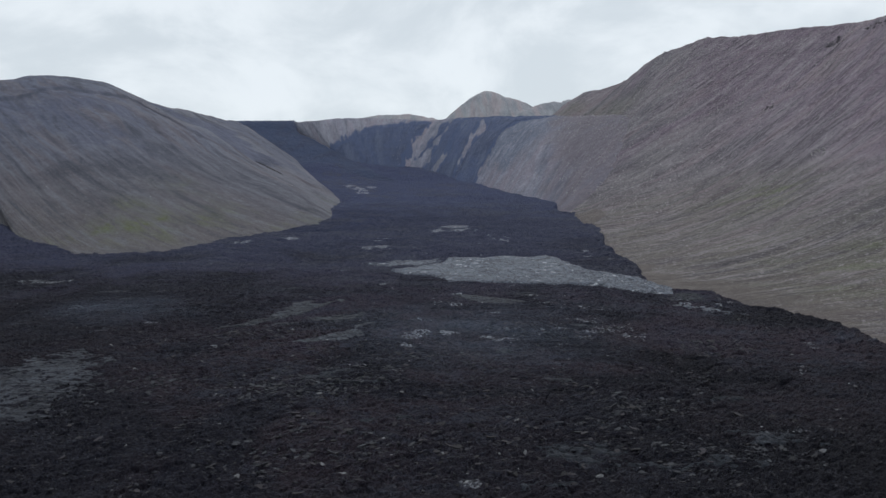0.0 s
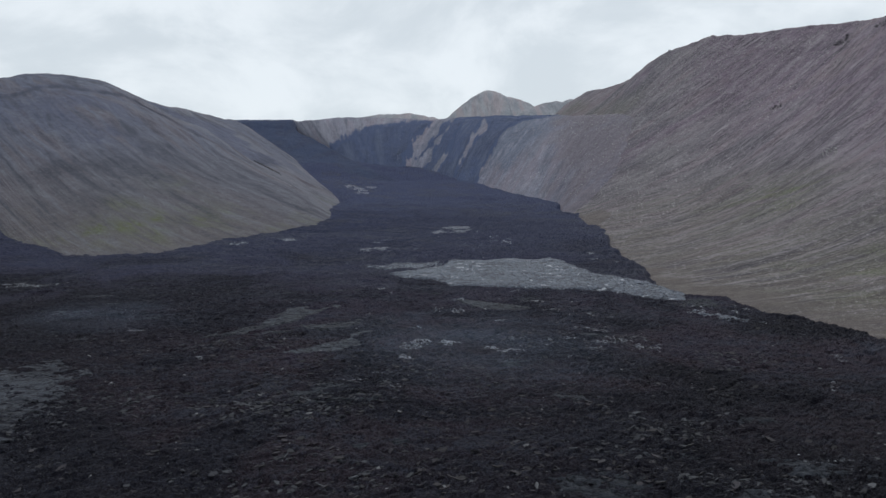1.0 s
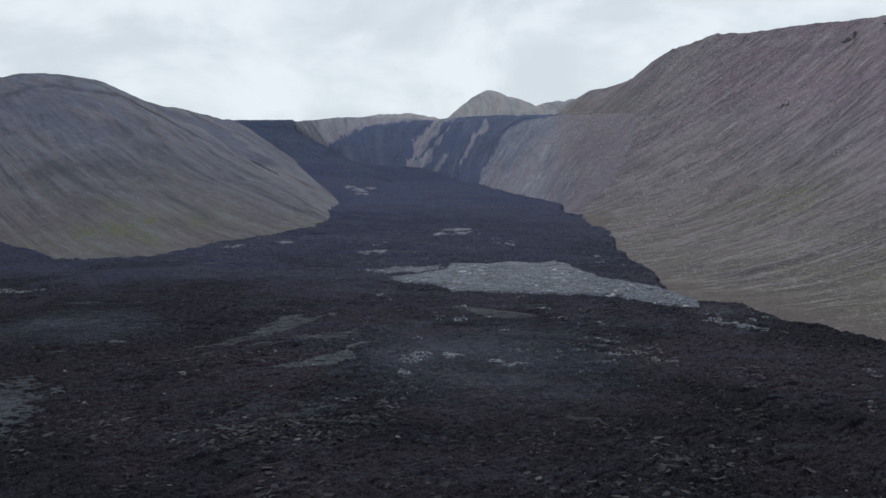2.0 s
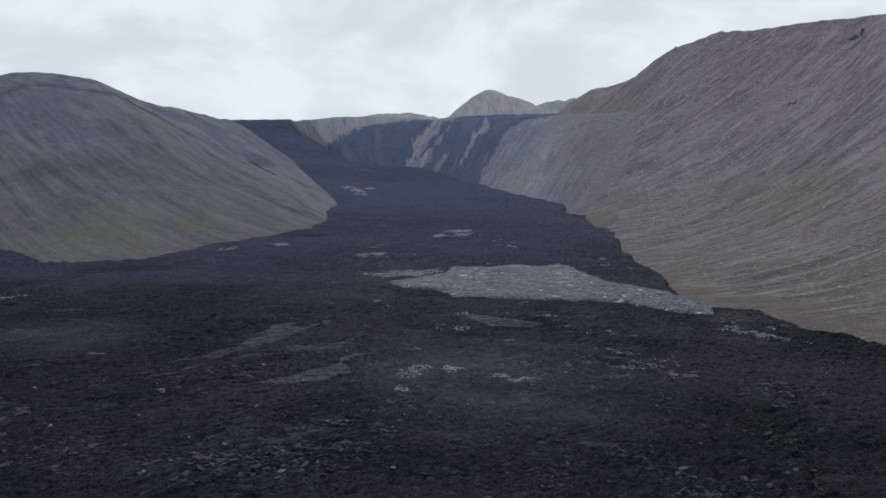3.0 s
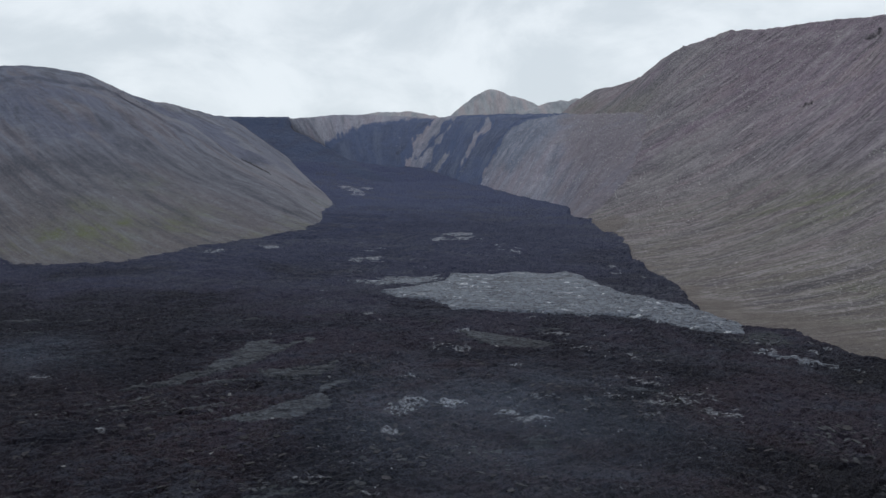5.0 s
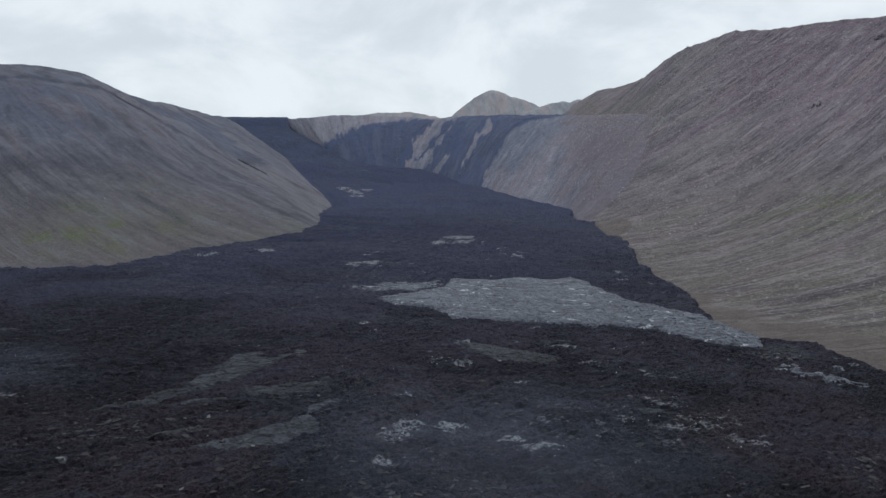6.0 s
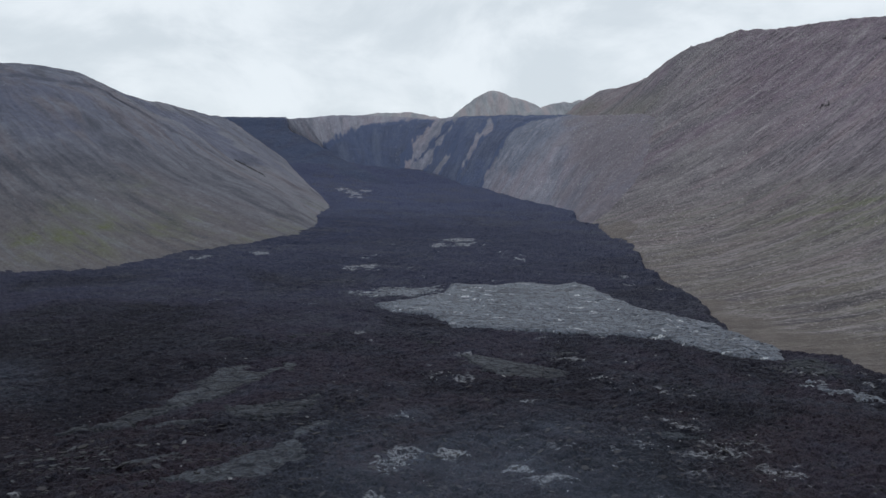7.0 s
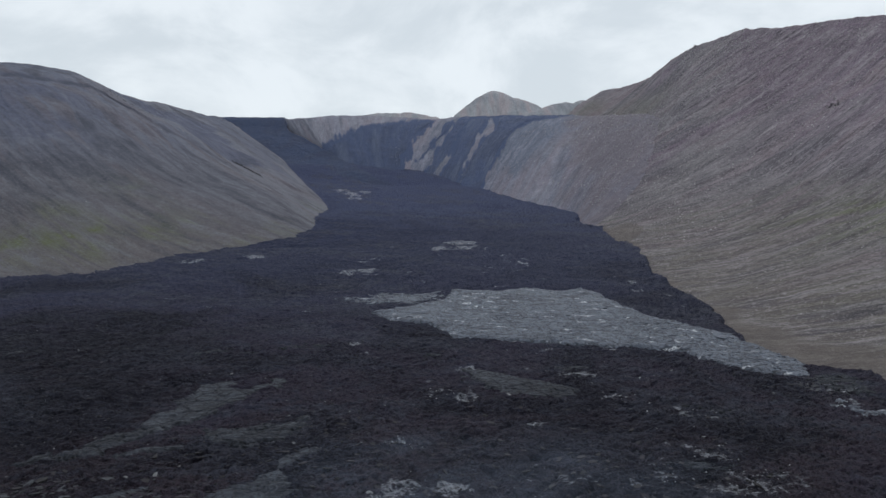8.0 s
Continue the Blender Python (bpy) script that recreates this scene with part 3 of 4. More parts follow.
def crust_edge(i, x, y):
    """Metres outside a crust's ragged outline; a negative raggedness breaks it up into islands."""
    rag = CRUSTS[i][4]
    if rag < 0:
        scale = 1.0 - 0.06 * rag
        return inside(CRUSTS[i][6], x, y) - rag * 1.8 * (fbm(x / (3.0 * scale), y / (1.6 * scale), 5, 300 + i, 0.66) + 0.35)
    return inside(CRUSTS[i][6], x, y) + rag * (1.5 * fbm(x / (5 + rag), y / (2.5 + rag), 6, 300 + i, 0.72) - 0.25)


def crust_plates(x, y, seed):
    """Broken plates, each with its own height and tilt, and how far from its rim."""
    x, y = np.broadcast_arrays(np.asarray(x, float), np.asarray(y, float))
    ix, iy = np.floor(x), np.floor(y)
    d1, d2, h = np.full(x.shape, 9.0), np.full(x.shape, 9.0), np.zeros(x.shape)
    for dx in (-1, 0, 1):
        for dy in (-1, 0, 1):
            jx, jy = ix + dx, iy + dy
            ox, oy = x - jx - hashed(jx, jy, seed), y - jy - hashed(jx, jy, seed + 1)
            d = np.hypot(ox, oy)
            near = d < d1
            d2 = np.where(near, d1, np.minimum(d2, d))
            tilt = hashed(jx, jy, seed + 2) + (hashed(jx, jy, seed + 3) - 0.5) * 1.7 * ox + (hashed(jx, jy, seed + 4) - 0.5) * 1.7 * oy
            h = np.where(near, tilt, h)
            d1 = np.where(near, d, d1)
    return h, d2 - d1


def broken_plates(x, y):
    """Large and little plates of the broken surface, drawn out along the flow."""
    bend = 0.35 * fbm(x / 4, y / 4, 3, 51)
    along, across = 0.9 * x + 0.42 * y, 0.9 * y - 0.42 * x
    large, rim_large = crust_plates(along / 7.5 + bend, across / 2.9 + bend, 50)
    little, rim_little = crust_plates(along / 2.9 - bend, across / 1.45 + bend, 56)
    return large, rim_large, little, rim_little


def lava_z(x, y, detail=1.0):
    """The broken surface: long swells and pressure ridges, then tilted plates and rubble."""
    swell = 1.5 * fbm(x / 60, y / 45, 3, 40) + 1.0 * ridged((x - 0.8 * y) / 40 + 0.4 * fbm(x / 40, y / 40, 2, 44), (y + 0.5 * x) / 15, 3, 41)
    if not detail:
        return swell * 0.8
    large, rim_large, little, rim_little = broken_plates(x, y)
    patchy = 0.25 + 0.75 * smooth(-0.25, 0.35, fbm(x / 38, y / 30, 3, 65))
    coarse = (large * 1.0 - 0.6 * (1 - smooth(0.0, 0.15, rim_large))) * patchy
    fine = (little * 0.62 - 0.36 * (1 - smooth(0.0, 0.2, rim_little))) * (1.15 - 0.6 * patchy)
    rubble = 0.4 * fbm(x / 1.7, y / 1.5, 3, 60, 0.65)
    return swell * 0.8 + (0.7 * coarse + 0.85 * fine + rubble) * detail


def lava_ground(x, y):
    z = floor_z(x, y) + lava_z(x, y)
    for i, (_, _, _, _, rag, _, poly) in enumerate(CRUSTS):
        if rag < 0:
            continue
        sel = (y > min(p[1] for p in poly) - 12) & (y < max(p[1] for p in poly) + 12) & (x > min(p[0] for p in poly) - 12) & (x < max(p[0] for p in poly) + 12)
        if sel.any():
            d = crust_edge(i, x[sel], y[sel])
            z[sel] = np.where(d < 1, floor_z(x[sel], y[sel]) + (z[sel] - floor_z(x[sel], y[sel])) * smooth(-5, 1, d) * 1.0 - 0.8 * (1 - smooth(-3, 1, d)), z[sel])
    return z


def bleached(x, y):
    """How far the ground is whitened by salts: soft streaky patches."""
    drawn = 0.5 + 0.9 * fbm(x / 9, y / 14, 4, 95, 0.65)
    most = np.zeros(x.shape)
    for px, py, reach, _ in PATCHES:
        sel = (abs(x - px) < 5 * reach) & (abs(y - py) < 3.5 * reach)
        if sel.any():
            far = 1.0 + max(0.0, py - 400) / 500
            most[sel] = np.maximum(most[sel], np.exp(-((x[sel] - px) / (1.9 * reach)) ** 2 - ((y[sel] - py) / (1.1 * reach * far)) ** 2))
    flecked = 0.7 * smooth(0.34, 0.64, fbm(x / 17, y / 9, 4, 97, 0.6)) * smooth(-160, -40, x) * (1 - smooth(500, 800, y)) * (0.45 + 0.55 * smooth(140, 215, y))
    return np.clip(np.maximum(most, flecked) * (0.35 + drawn) * (1 + 0.5 * smooth(450, 620, y)), 0, 1.3)


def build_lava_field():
    ys = [*np.arange(-420.0, -40.0, 4.0), *np.arange(-40.0, 90.0, 0.9), 90.0]
    while ys[-1] < 1275:
        ys.append(ys[-1] + (0.5 if ys[-1] < 300 else 0.5 + (ys[-1] - 300) * 0.0042))
    ys = np.array(ys)
    west = np.interp(ys, (-420, 60, 250, 500, 580, 800, 1275), (-560, -220, -330, -560, -520, -260, -330))
    east = np.interp(ys, (-420, 60, 200, 350, 600, 740, 800, 1000, 1275), (280, 190, 176, 150, 172, 190, 170, 130, 90))
    mid_w, mid_e = np.maximum(west + 2, -0.73 * np.maximum(ys, 110) - 12), np.minimum(east - 2, 0.73 * np.maximum(ys, 110) + 12)
    outer, middle = np.linspace(0, 1, 60)[None, :-1], np.linspace(0, 1, 560)[None, :]
    X = np.concatenate([west[:, None] + outer * (mid_w - west)[:, None], mid_w[:, None] + middle * (mid_e - mid_w)[:, None], (mid_e[:, None] + np.linspace(0, 1, 30)[None, 1:] * (east - mid_e)[:, None])], 1)
    Y = np.repeat(ys[:, None], X.shape[1], 1)
    X = X + 0.15 * vnoise(X * 3.1, Y * 2.7, 90)
    Z = lava_ground(X, Y)
    d = past_edge(X, Y)
    Z = Z + 1.2 * smooth(-14, -3, d) * (1 - smooth(-3, 1, d)) - 7 * smooth(-2.5, 4, d)
    keep = d[:-1, :-1] < 5
    large, rim, little, _ = broken_plates(X, Y)
    zone = fbm((X - 0.6 * Y) / 55, (Y + 0.35 * X) / 20, 4, 81, 0.6) + 0.25 * fbm(X / 9, Y / 7, 3, 85)
    zone = smooth(0.08, 0.42, zone)
    chips = smooth(0.55, 1.0, little) * (0.12 + 0.5 * zone)
    tone = zone * np.clip(1.5 * large - 0.35, 0, 0.9) * smooth(0.03, 0.16, rim) * (0.55 + 0.45 * np.clip(little, 0, 1)) + chips
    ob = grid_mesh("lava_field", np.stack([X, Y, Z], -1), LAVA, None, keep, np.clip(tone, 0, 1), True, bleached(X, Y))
    return tagged(ob, "black and brown broken rubbly lava filling the valley floor", "lava field", kind="structure")


def crust_z(i, X, Y):
    thick, rag = CRUSTS[i][2], CRUSTS[i][4]
    d = crust_edge(i, X, Y)
    d1, d2, val = cells(X / 9 + 0.3 * fbm(X / 7, Y / 7, 2, 120), Y / 6, 121 + i)
    plates = -0.45 * (1 - smooth(0.0, 0.1, d2 - d1)) + 0.35 * val
    if rag < 0:
        return floor_z(X, Y) + lava_z(X, Y, 0.0) + 0.5 + 0.4 * plates + 0.12 * fbm(X / 1.6, Y / 1.2, 3, 140) - 0.6 * smooth(-1.2, 1.0, d)
    folds = 0.35 * ridged((X + 4 * fbm(X / 18, Y / 18, 3, 160)) / 26, (Y + 0.5 * X + 5 * fbm(X / 15, Y / 15, 3, 161)) / 7, 3, 162) if thick > 1 else 0
    Z = floor_z(X, Y) + thick * (0.55 + 0.45 * smooth(0, 8, -d)) + 0.55 * fbm(X / 22, Y / 14, 4, 130 + i) * min(1, thick * 2) + plates + folds + 0.12 * fbm(X / 1.6, Y / 1.2, 3, 140)
    return Z - 2.2 * smooth(-1.5, 1.0, d)


def build_crust(i):
    name, mat, _, step, _, label, poly = CRUSTS[i]
    p = np.asarray(poly, float)
    lo, hi = p.min(0) - 8, p.max(0) + 8
    X, Y = np.meshgrid(np.arange(lo[0], hi[0], step), np.arange(lo[1], hi[1], step), indexing="ij")
    d = crust_edge(i, X, Y)
    Z = crust_z(i, X, Y)
    ob = grid_mesh(name, np.stack([X, Y, Z], -1), mat, None, d[:-1, :-1] < 1.0)
    return tagged(ob, label, "lava")


lava_field = build_lava_field()
sheets = [build_crust(i) for i in range(len(CRUSTS))]

# ---- the outer ground, out to the horizon ----
gx = np.concatenate([np.linspace(-4800, -800, 30), np.linspace(-760, 760, 60), np.linspace(800, 4800, 30)])
gy = np.concatenate([np.linspace(-4000, -500, 24), np.linspace(-460, 700, 60), np.linspace(740, 4900, 40)])
GX, GY = np.meshgrid(gx, gy, indexing="ij")
GZ = -9 + 3 * fbm(GX / 200, GY / 200, 3, 5) + 2 * smooth(0, 300, -GY)
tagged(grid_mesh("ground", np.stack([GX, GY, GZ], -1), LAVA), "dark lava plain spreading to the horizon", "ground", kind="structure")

# ---- the hills ----
def west_carve(u, v):
    """A shallow gully beside the far spur, and a low ledge under the crest."""
    gully = -9 * np.exp(-np.where(u < 3.4, (u - 3.4) / 0.8, (u - 3.4) / 0.3) ** 2) * smooth(0.2, 0.5, v) * (1 - smooth(0.85, 1.0, v))
    line = ledge_line(u)
    ledge = -2.6 * smooth(line - 0.16, line - 0.012, v) * (1 - smooth(line - 0.005, line + 0.008, v)) * smooth(4.3, 4.8, u) * (1 - smooth(8.5, 10, u))
    return gully + ledge


def ledge_line(u):
    return np.interp(u, (2.9, 3.5, 3.9, 4.17, 4.4, 4.7, 4.95, 5.2, 5.63, 6.3, 7.1, 8.5), (0.2, 0.25, 0.296, 0.374, 0.41, 0.46, 0.57, 0.66, 0.683, 0.666, 0.635, 0.6)) + 0.01 * fbm(u * 3, u * 0, 3, 77)


def west_ledge_shade(u, v, P):
    """Shade under the ledge, put into the colour as a thin dark line."""
    line = ledge_line(u)
    return np.exp(-((v - line + 0.004) / 0.013) ** 2) * smooth(4.6, 4.9, u) * (1 - smooth(8.5, 10, u)) * np.clip(0.8 + 0.5 * fbm(u * 5, v * 3, 3, 79), 0, 1)


def west_tint(u, v, P):
    """Cool dark tephra down the far flank, in broad patches high on the near flank, and in the gully, where the colour
    also carries painted shade.
    """
    rag = 0.4 * fbm(P[..., 0] / 45, P[..., 1] / 45, 4, 88)
    near = np.interp(v, (0.0, 0.2, 0.27, 0.4, 0.6, 0.75), (2.6, 3.0, 3.3, 3.9, 4.4, 4.75)) + 0.12 * rag
    # Shade of the recess is put into the gully's colour along with the tephra.
    gully = smooth(0.0, 0.12, near - u) * smooth(2.2, 3.0, u + rag) * smooth(0.22, 0.4, v + 0.2 * rag) * (1 - smooth(0.78, 0.92, v + 0.1 * rag))
    flank = 0.55 * smooth(0.3, 1.2, u) * (1 - smooth(2.2, 3.0, u)) * smooth(0.12, 0.35, v + 0.3 * rag)
    high = smooth(5.0, 6.5, u + rag) * smooth(0.28, 0.5, v + 0.3 * rag) * (1 - smooth(0.64, 0.72, v)) * (0.55 + 0.9 * rag)
    return np.clip(np.maximum(np.maximum(gully, flank), high), 0, 1)


def east_moss(P):
    """Moss and thin grass low on the eastern slope, and a thin olive cover on the bench behind the rim."""
    x, y = P[..., 0], P[..., 1]
    near = np.zeros(x.shape)
    for mx, my, reach, full in ((284, 540, 34, 0.8), (250, 560, 26, 0.6), (255, 500, 26, 0.6), (206, 310, 26, 0.7), (237, 338, 22, 0.6), (200, 365, 20, 0.5), (172, 330, 12, 0.4)):
        near = np.maximum(near, full * np.exp(-((x - mx) / reach) ** 2 - ((y - my) / reach) ** 2))
    bands = fbm((x + 0.9 * y) / 14, (y - 0.9 * x) / 130, 5, 91, 0.6)
    bench = 0.25 * smooth(1040, 1130, y) * (1 - smooth(30, 70, x - 300 + 0.25 * (y - 1130))) * (0.8 + 0.6 * fbm(x / 25, y / 60, 3, 93))
    return np.clip(np.maximum(near * smooth(-0.35, 0.35, bands), bench), 0, 0.75)


def east_bare(P):
    """Bare trodden soil along the foot of the eastern slope."""
    x, y = P[..., 0], P[..., 1]
    d = x - np.interp(y, EAST_EDGE_Y, EAST_EDGE_X) + 12 * fbm(x / 25, y / 25, 3, 105)
    reach = np.interp(y, (150, 260, 330, 400, 440, 470), (10, 22, 48, 26, 8, 1))
    return 0.9 * (1 - smooth(0.5, 1.0, d / reach))


def east_tint(u, v, P):
    """Darker, redder cinders high on the eastern slope, in long bands down it."""
    x, y = P[..., 0], P[..., 1]
    rag = fbm(x / 60, y / 60, 4, 101, 0.6)
    bands = fbm((u * 90 + 150 * v) / 60, v * 2.5, 4, 103, 0.6)
    streak = 0.9 * np.exp(-((u - 8.25 + 3.05 * v + 0.25 * rag) / 0.32) ** 2) * smooth(0.02, 0.12, v) * (1 - smooth(0.55, 0.75, v))
    return np.clip(np.maximum(streak, smooth(0.35, 0.75, v + 0.2 * rag + 0.05 * (u - 6)) * (0.45 + 0.9 * bands) * (1 - 0.7 * smooth(11, 13, u))), 0, 1)


def west_moss(P):
    """Cushions of moss near the foot of the hill."""
    x, y = P[..., 0], P[..., 1]
    most = np.zeros(x.shape)
    for mx, my, reach, full in ((-297, 553, 15, 1.0), (-274, 560, 14, 0.8), (-262, 590, 16, 0.6), (-300, 600, 16, 0.35), (-250, 560, 14, 0.5), (-235, 625, 20, 0.45), (-285, 680, 22, 0.35), (-215, 640, 14, 0.3)):
        most = np.maximum(most, full * np.exp(-((x - mx) / reach) ** 2 - ((y - my) / reach) ** 2))
    return np.clip(most * (0.7 + 1.1 * fbm(x / 9, y / 9, 4, 99, 0.6)), 0, 1)


west = Slope([
    ((-250, 1200, 66), (-385, 1290, 158), 1.1, 1.0),
    ((-197, 1062, 44), (-402, 1250, 170), 1.1, 1.0),
    ((-149, 918, 27), (-425, 1230, 174), 1.15, 1.0),
    ((-143, 820, 19), (-485, 1210, 189), 1.2, 1.0),
    ((-131, 702, 11), (-560, 1200, 204), 1.3, 1.0),
    ((-168, 625, 6), (-627, 1220, 229), 1.5, 1.1),
    ((-208, 564, 2.5), (-669, 1230, 243), 1.6, 1.15),
    ((-246, 513, 0), (-738, 1170, 247), 1.6, 1.15),
    ((-300, 503, 0), (-758, 1100, 228), 1.6, 1.2),
    ((-350, 517, 9), (-830, 1060, 230), 1.6, 1.2),
    ((-393, 554, 19), (-930, 1040, 234), 1.6, 1.2),
    ((-520, 580, 40), (-1100, 1000, 236), 1.8, 1.3),
    ((-700, 560, 50), (-1250, 900, 230), 1.8, 1.3),
], 0.5, 11, gully=1.3, lump=5.0, skew=(-0.62, 330.0), carve=west_carve, ash=west_ledge_shade, moss=west_moss, tint=west_tint, crest=0.8)
tagged(west.build("hill", WEST, 500, 330), "grey-brown scree hillside with thin moss at its foot", "hill", kind="structure")

east = Slope([
    ((240, -420, -4), (640, -420, 190), 1.1, 1.4),
    ((180, -60, -4), (650, -60, 220), 1.1, 1.4),
    ((140, 200, -5), (655, 330, 245), 1.1, 1.5),
    ((100, 330, -5), (680, 600, 275), 1.1, 1.6),
    ((112, 450, -6), (660, 780, 293), 1.1, 1.6),
    ((130, 560, -2), (618, 900, 280), 1.1, 1.4),
    ((140, 660, 5), (594, 960, 282), 1.1, 1.2),
    ((150, 745, 12), (552, 1020, 289), 1.1, 1.1),
    ((180, 850, 40), (509, 1060, 290), 1.1, 1.0),
    ((230, 940, 85), (475, 1100, 294), 1.1, 1.0),
    ((260, 1010, 110), (454, 1130, 293), 1.1, 1.0),
    ((280, 1080, 130), (413, 1210, 285), 1.1, 1.0),
    ((280, 1150, 145), (384, 1270, 263), 1.2, 1.0),
    ((270, 1200, 150), (372, 1310, 252), 1.2, 1.0),
    ((250, 1260, 155), (355, 1370, 246), 1.2, 1.0),
    ((230, 1300, 160), (316, 1440, 243), 1.2, 1.0),
    ((220, 1400, 170), (280, 1560, 215), 1.2, 1.0),
], 0.35, 23, gully=1.3, lump=5.0, skew=(1.15, 170.0), moss=east_moss, tint=east_tint, crest=4.0, bare=east_bare)
tagged(east.build("hill", EAST, 640, 340), "high rusty brown scree hillside streaked down its fall line", "hill", kind="structure")

# streams of lava down the headwall: label, thickness, then the two sides as (height, station) pairs
STREAMS = [
    ("broad slate-black lava stream draped down the headwall", 1.6, [(-0.1, 0.8), (0.34, 1.7), (0.5, 2.57), (0.67, 3.12), (0.78, 3.53), (0.9, 4.05)], [(-0.1, 3.55), (0.0, 3.66), (0.21, 3.76), (0.52, 3.91), (0.81, 4.17), (0.9, 4.3)]),
    ("thin black lava trickle across the pale wedge", 0.9, [(0.15, 4.02), (0.45, 4.4), (0.6, 4.62), (0.84, 4.75)], [(0.15, 4.08), (0.45, 4.47), (0.6, 4.72), (0.84, 4.9)]),
    ("narrow black lava stream beside the pale wedge", 1.2, [(-0.1, 4.3), (0.0, 4.36), (0.3, 4.62), (0.67, 4.97), (0.92, 5.1)], [(-0.1, 4.55), (0.02, 4.64), (0.25, 4.95), (0.43, 5.08), (0.65, 5.22), (0.92, 5.45)]),
    ("black lava stream between pale slivers of scree", 1.4, [(-0.1, 4.68), (0.02, 4.84), (0.25, 5.17), (0.43, 5.2), (0.6, 5.2), (0.96, 5.4)], [(-0.1, 5.5), (0.3, 5.7), (0.37, 5.76), (0.51, 5.8), (0.8, 5.9), (0.96, 6.1)]),
    ("thick black lava stream falling from the rim", 2.4, [(-0.1, 5.4), (0.04, 5.62), (0.32, 5.86), (0.5, 6.02), (0.69, 6.3), (0.8, 6.3), (0.86, 6.2), (1.0, 6.2)], [(-0.1, 6.58), (0.01, 6.62), (0.25, 6.73), (0.52, 6.9), (0.71, 7.07), (0.84, 7.4), (0.9, 7.87), (1.0, 8.3)]),
]


def stream_sides(k, v):
    """The two sides of a stream, in stations, at each height."""
    out = []
    for side in STREAMS[k][2:]:
        hv, hu = zip(*side)
        out.append(np.interp(v, hv, hu) + (0.12 if k == 0 and not out else 0.045) * fbm(v * 8, v * 0 + k, 6, 200 + 7 * k + len(out), 0.7))
    return out


def head_ash(u, v, P):
    """Black ash and small debris beside the lava streams, thinning out over the pale scree."""
    most = np.zeros(u.shape)
    rag = 0.14 * fbm(P[..., 0] / 9, P[..., 2] / 30, 4, 209, 0.6)
    for k in range(len(STREAMS)):
        a, b = stream_sides(k, v)
        low, high = STREAMS[k][2][0][0], STREAMS[k][2][-1][0]
        reach = 0.7 if k == 0 else 0.2
        most = np.maximum(most, smooth(-reach, 0.06, u - a + rag) * smooth(-0.16, 0.06, b - u + rag) * smooth(low - 0.05, low, v) * (1 - smooth(high - 0.02, high + 0.12, v + 0.2 * rag)))
    return np.clip(most, 0, 1)


def head_tint(u, v, P):
    """Blue-grey cinders east of the lava streams, ending at a slanting line of reddish boulder scree."""
    rag = 0.3 * fbm(P[..., 0] / 30, P[..., 2] / 40, 4, 211, 0.6)
    edge = np.interp(v, (0.0, 0.35, 1.0), (7.6, 8.1, 9.1))
    cool = smooth(6.3, 6.9, u) * (1 - smooth(-0.5, 0.45, u - edge + 0.8 * rag)) * smooth(0.05, 0.3, v + 0.4 * rag)
    return np.clip(cool * (0.85 + rag), 0, 1)


def head_bare(P):
    """Reddish boulder scree like that of the eastern hill, where the headwall runs into it."""
    x, y = P[..., 0], P[..., 1]
    return 0.9 * smooth(-30, 40, x - np.interp(y, (700, 800, 920, 1260), (130, 140, 160, 222)) + 26 * fbm(x / 30, y / 30, 3, 107))


head = Slope([
    ((-262, 1310, 112), (-346, 1388, 180), 1.1, 1.0),
    ((-212, 1235, 92), (-292, 1360, 181), 1.1, 1.0),
    ((-174, 1190, 74), (-265, 1345, 181), 1.2, 1.0),
    ((-109, 1185, 75), (-169, 1340, 184), 1.3, 1.0),
    ((-51, 1180, 75), (-44, 1335, 179), 1.2, 1.0),
    ((-3, 1150, 68), (21, 1330, 181), 1.2, 1.0),
    ((32, 1105, 50), (85, 1320, 182), 1.2, 1.0),
    ((64, 1064, 43), (142, 1300, 181), 1.2, 1.0),
    ((99, 980, 33), (199, 1260, 177), 1.3, 1.0),
    ((138, 921, 25), (249, 1180, 170), 1.3, 1.05),
    ((150, 827, 17), (289, 1060, 161), 1.2, 1.1),
    ((144, 770, 13), (300, 955, 130), 1.2, 1.1),
    ((160, 735, 8), (300, 870, 92), 1.2, 1.1),
    ((150, 690, 0), (300, 800, 55), 1.1, 1.1),
], 0.02, 37, gully=0.9, lump=3.0, skew=(-0.2, 0.0), ash=head_ash, tint=head_tint, crest=1.2, bare=head_bare)
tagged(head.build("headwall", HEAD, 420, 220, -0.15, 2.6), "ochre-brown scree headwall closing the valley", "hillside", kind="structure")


def lava_fall(k):
    """A stream of lava draped down the headwall."""
    label, thick, left, _ = STREAMS[k]
    v0, v1 = left[0][0], left[-1][0]
    s, v = np.meshgrid(np.linspace(0, 1, 56), np.linspace(v0, v1, 170), indexing="ij")
    f = (v - v0) / (v1 - v0)
    a, b = stream_sides(k, v)
    P, uv = head.point(a + (b - a) * s, v)
    ragged = 0.16 + 0.1 * fbm(uv[..., 1] / 30, s * 3, 3, 215 + k)
    rim = smooth(0, 1, s / ragged) * smooth(0, 1, (1 - s) / ragged) * smooth(0, 0.06, f) * smooth(0, 0.08, 1 - f)
    lumps = 0.9 * fbm(uv[..., 0] / 5, uv[..., 1] / 45, 4, 220 + k, 0.6)
    P[..., 2] += -1.5 + (1.5 + thick + lumps) * rim
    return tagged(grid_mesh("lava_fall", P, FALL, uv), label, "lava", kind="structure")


for k in range(len(STREAMS)):
    lava_fall(k)


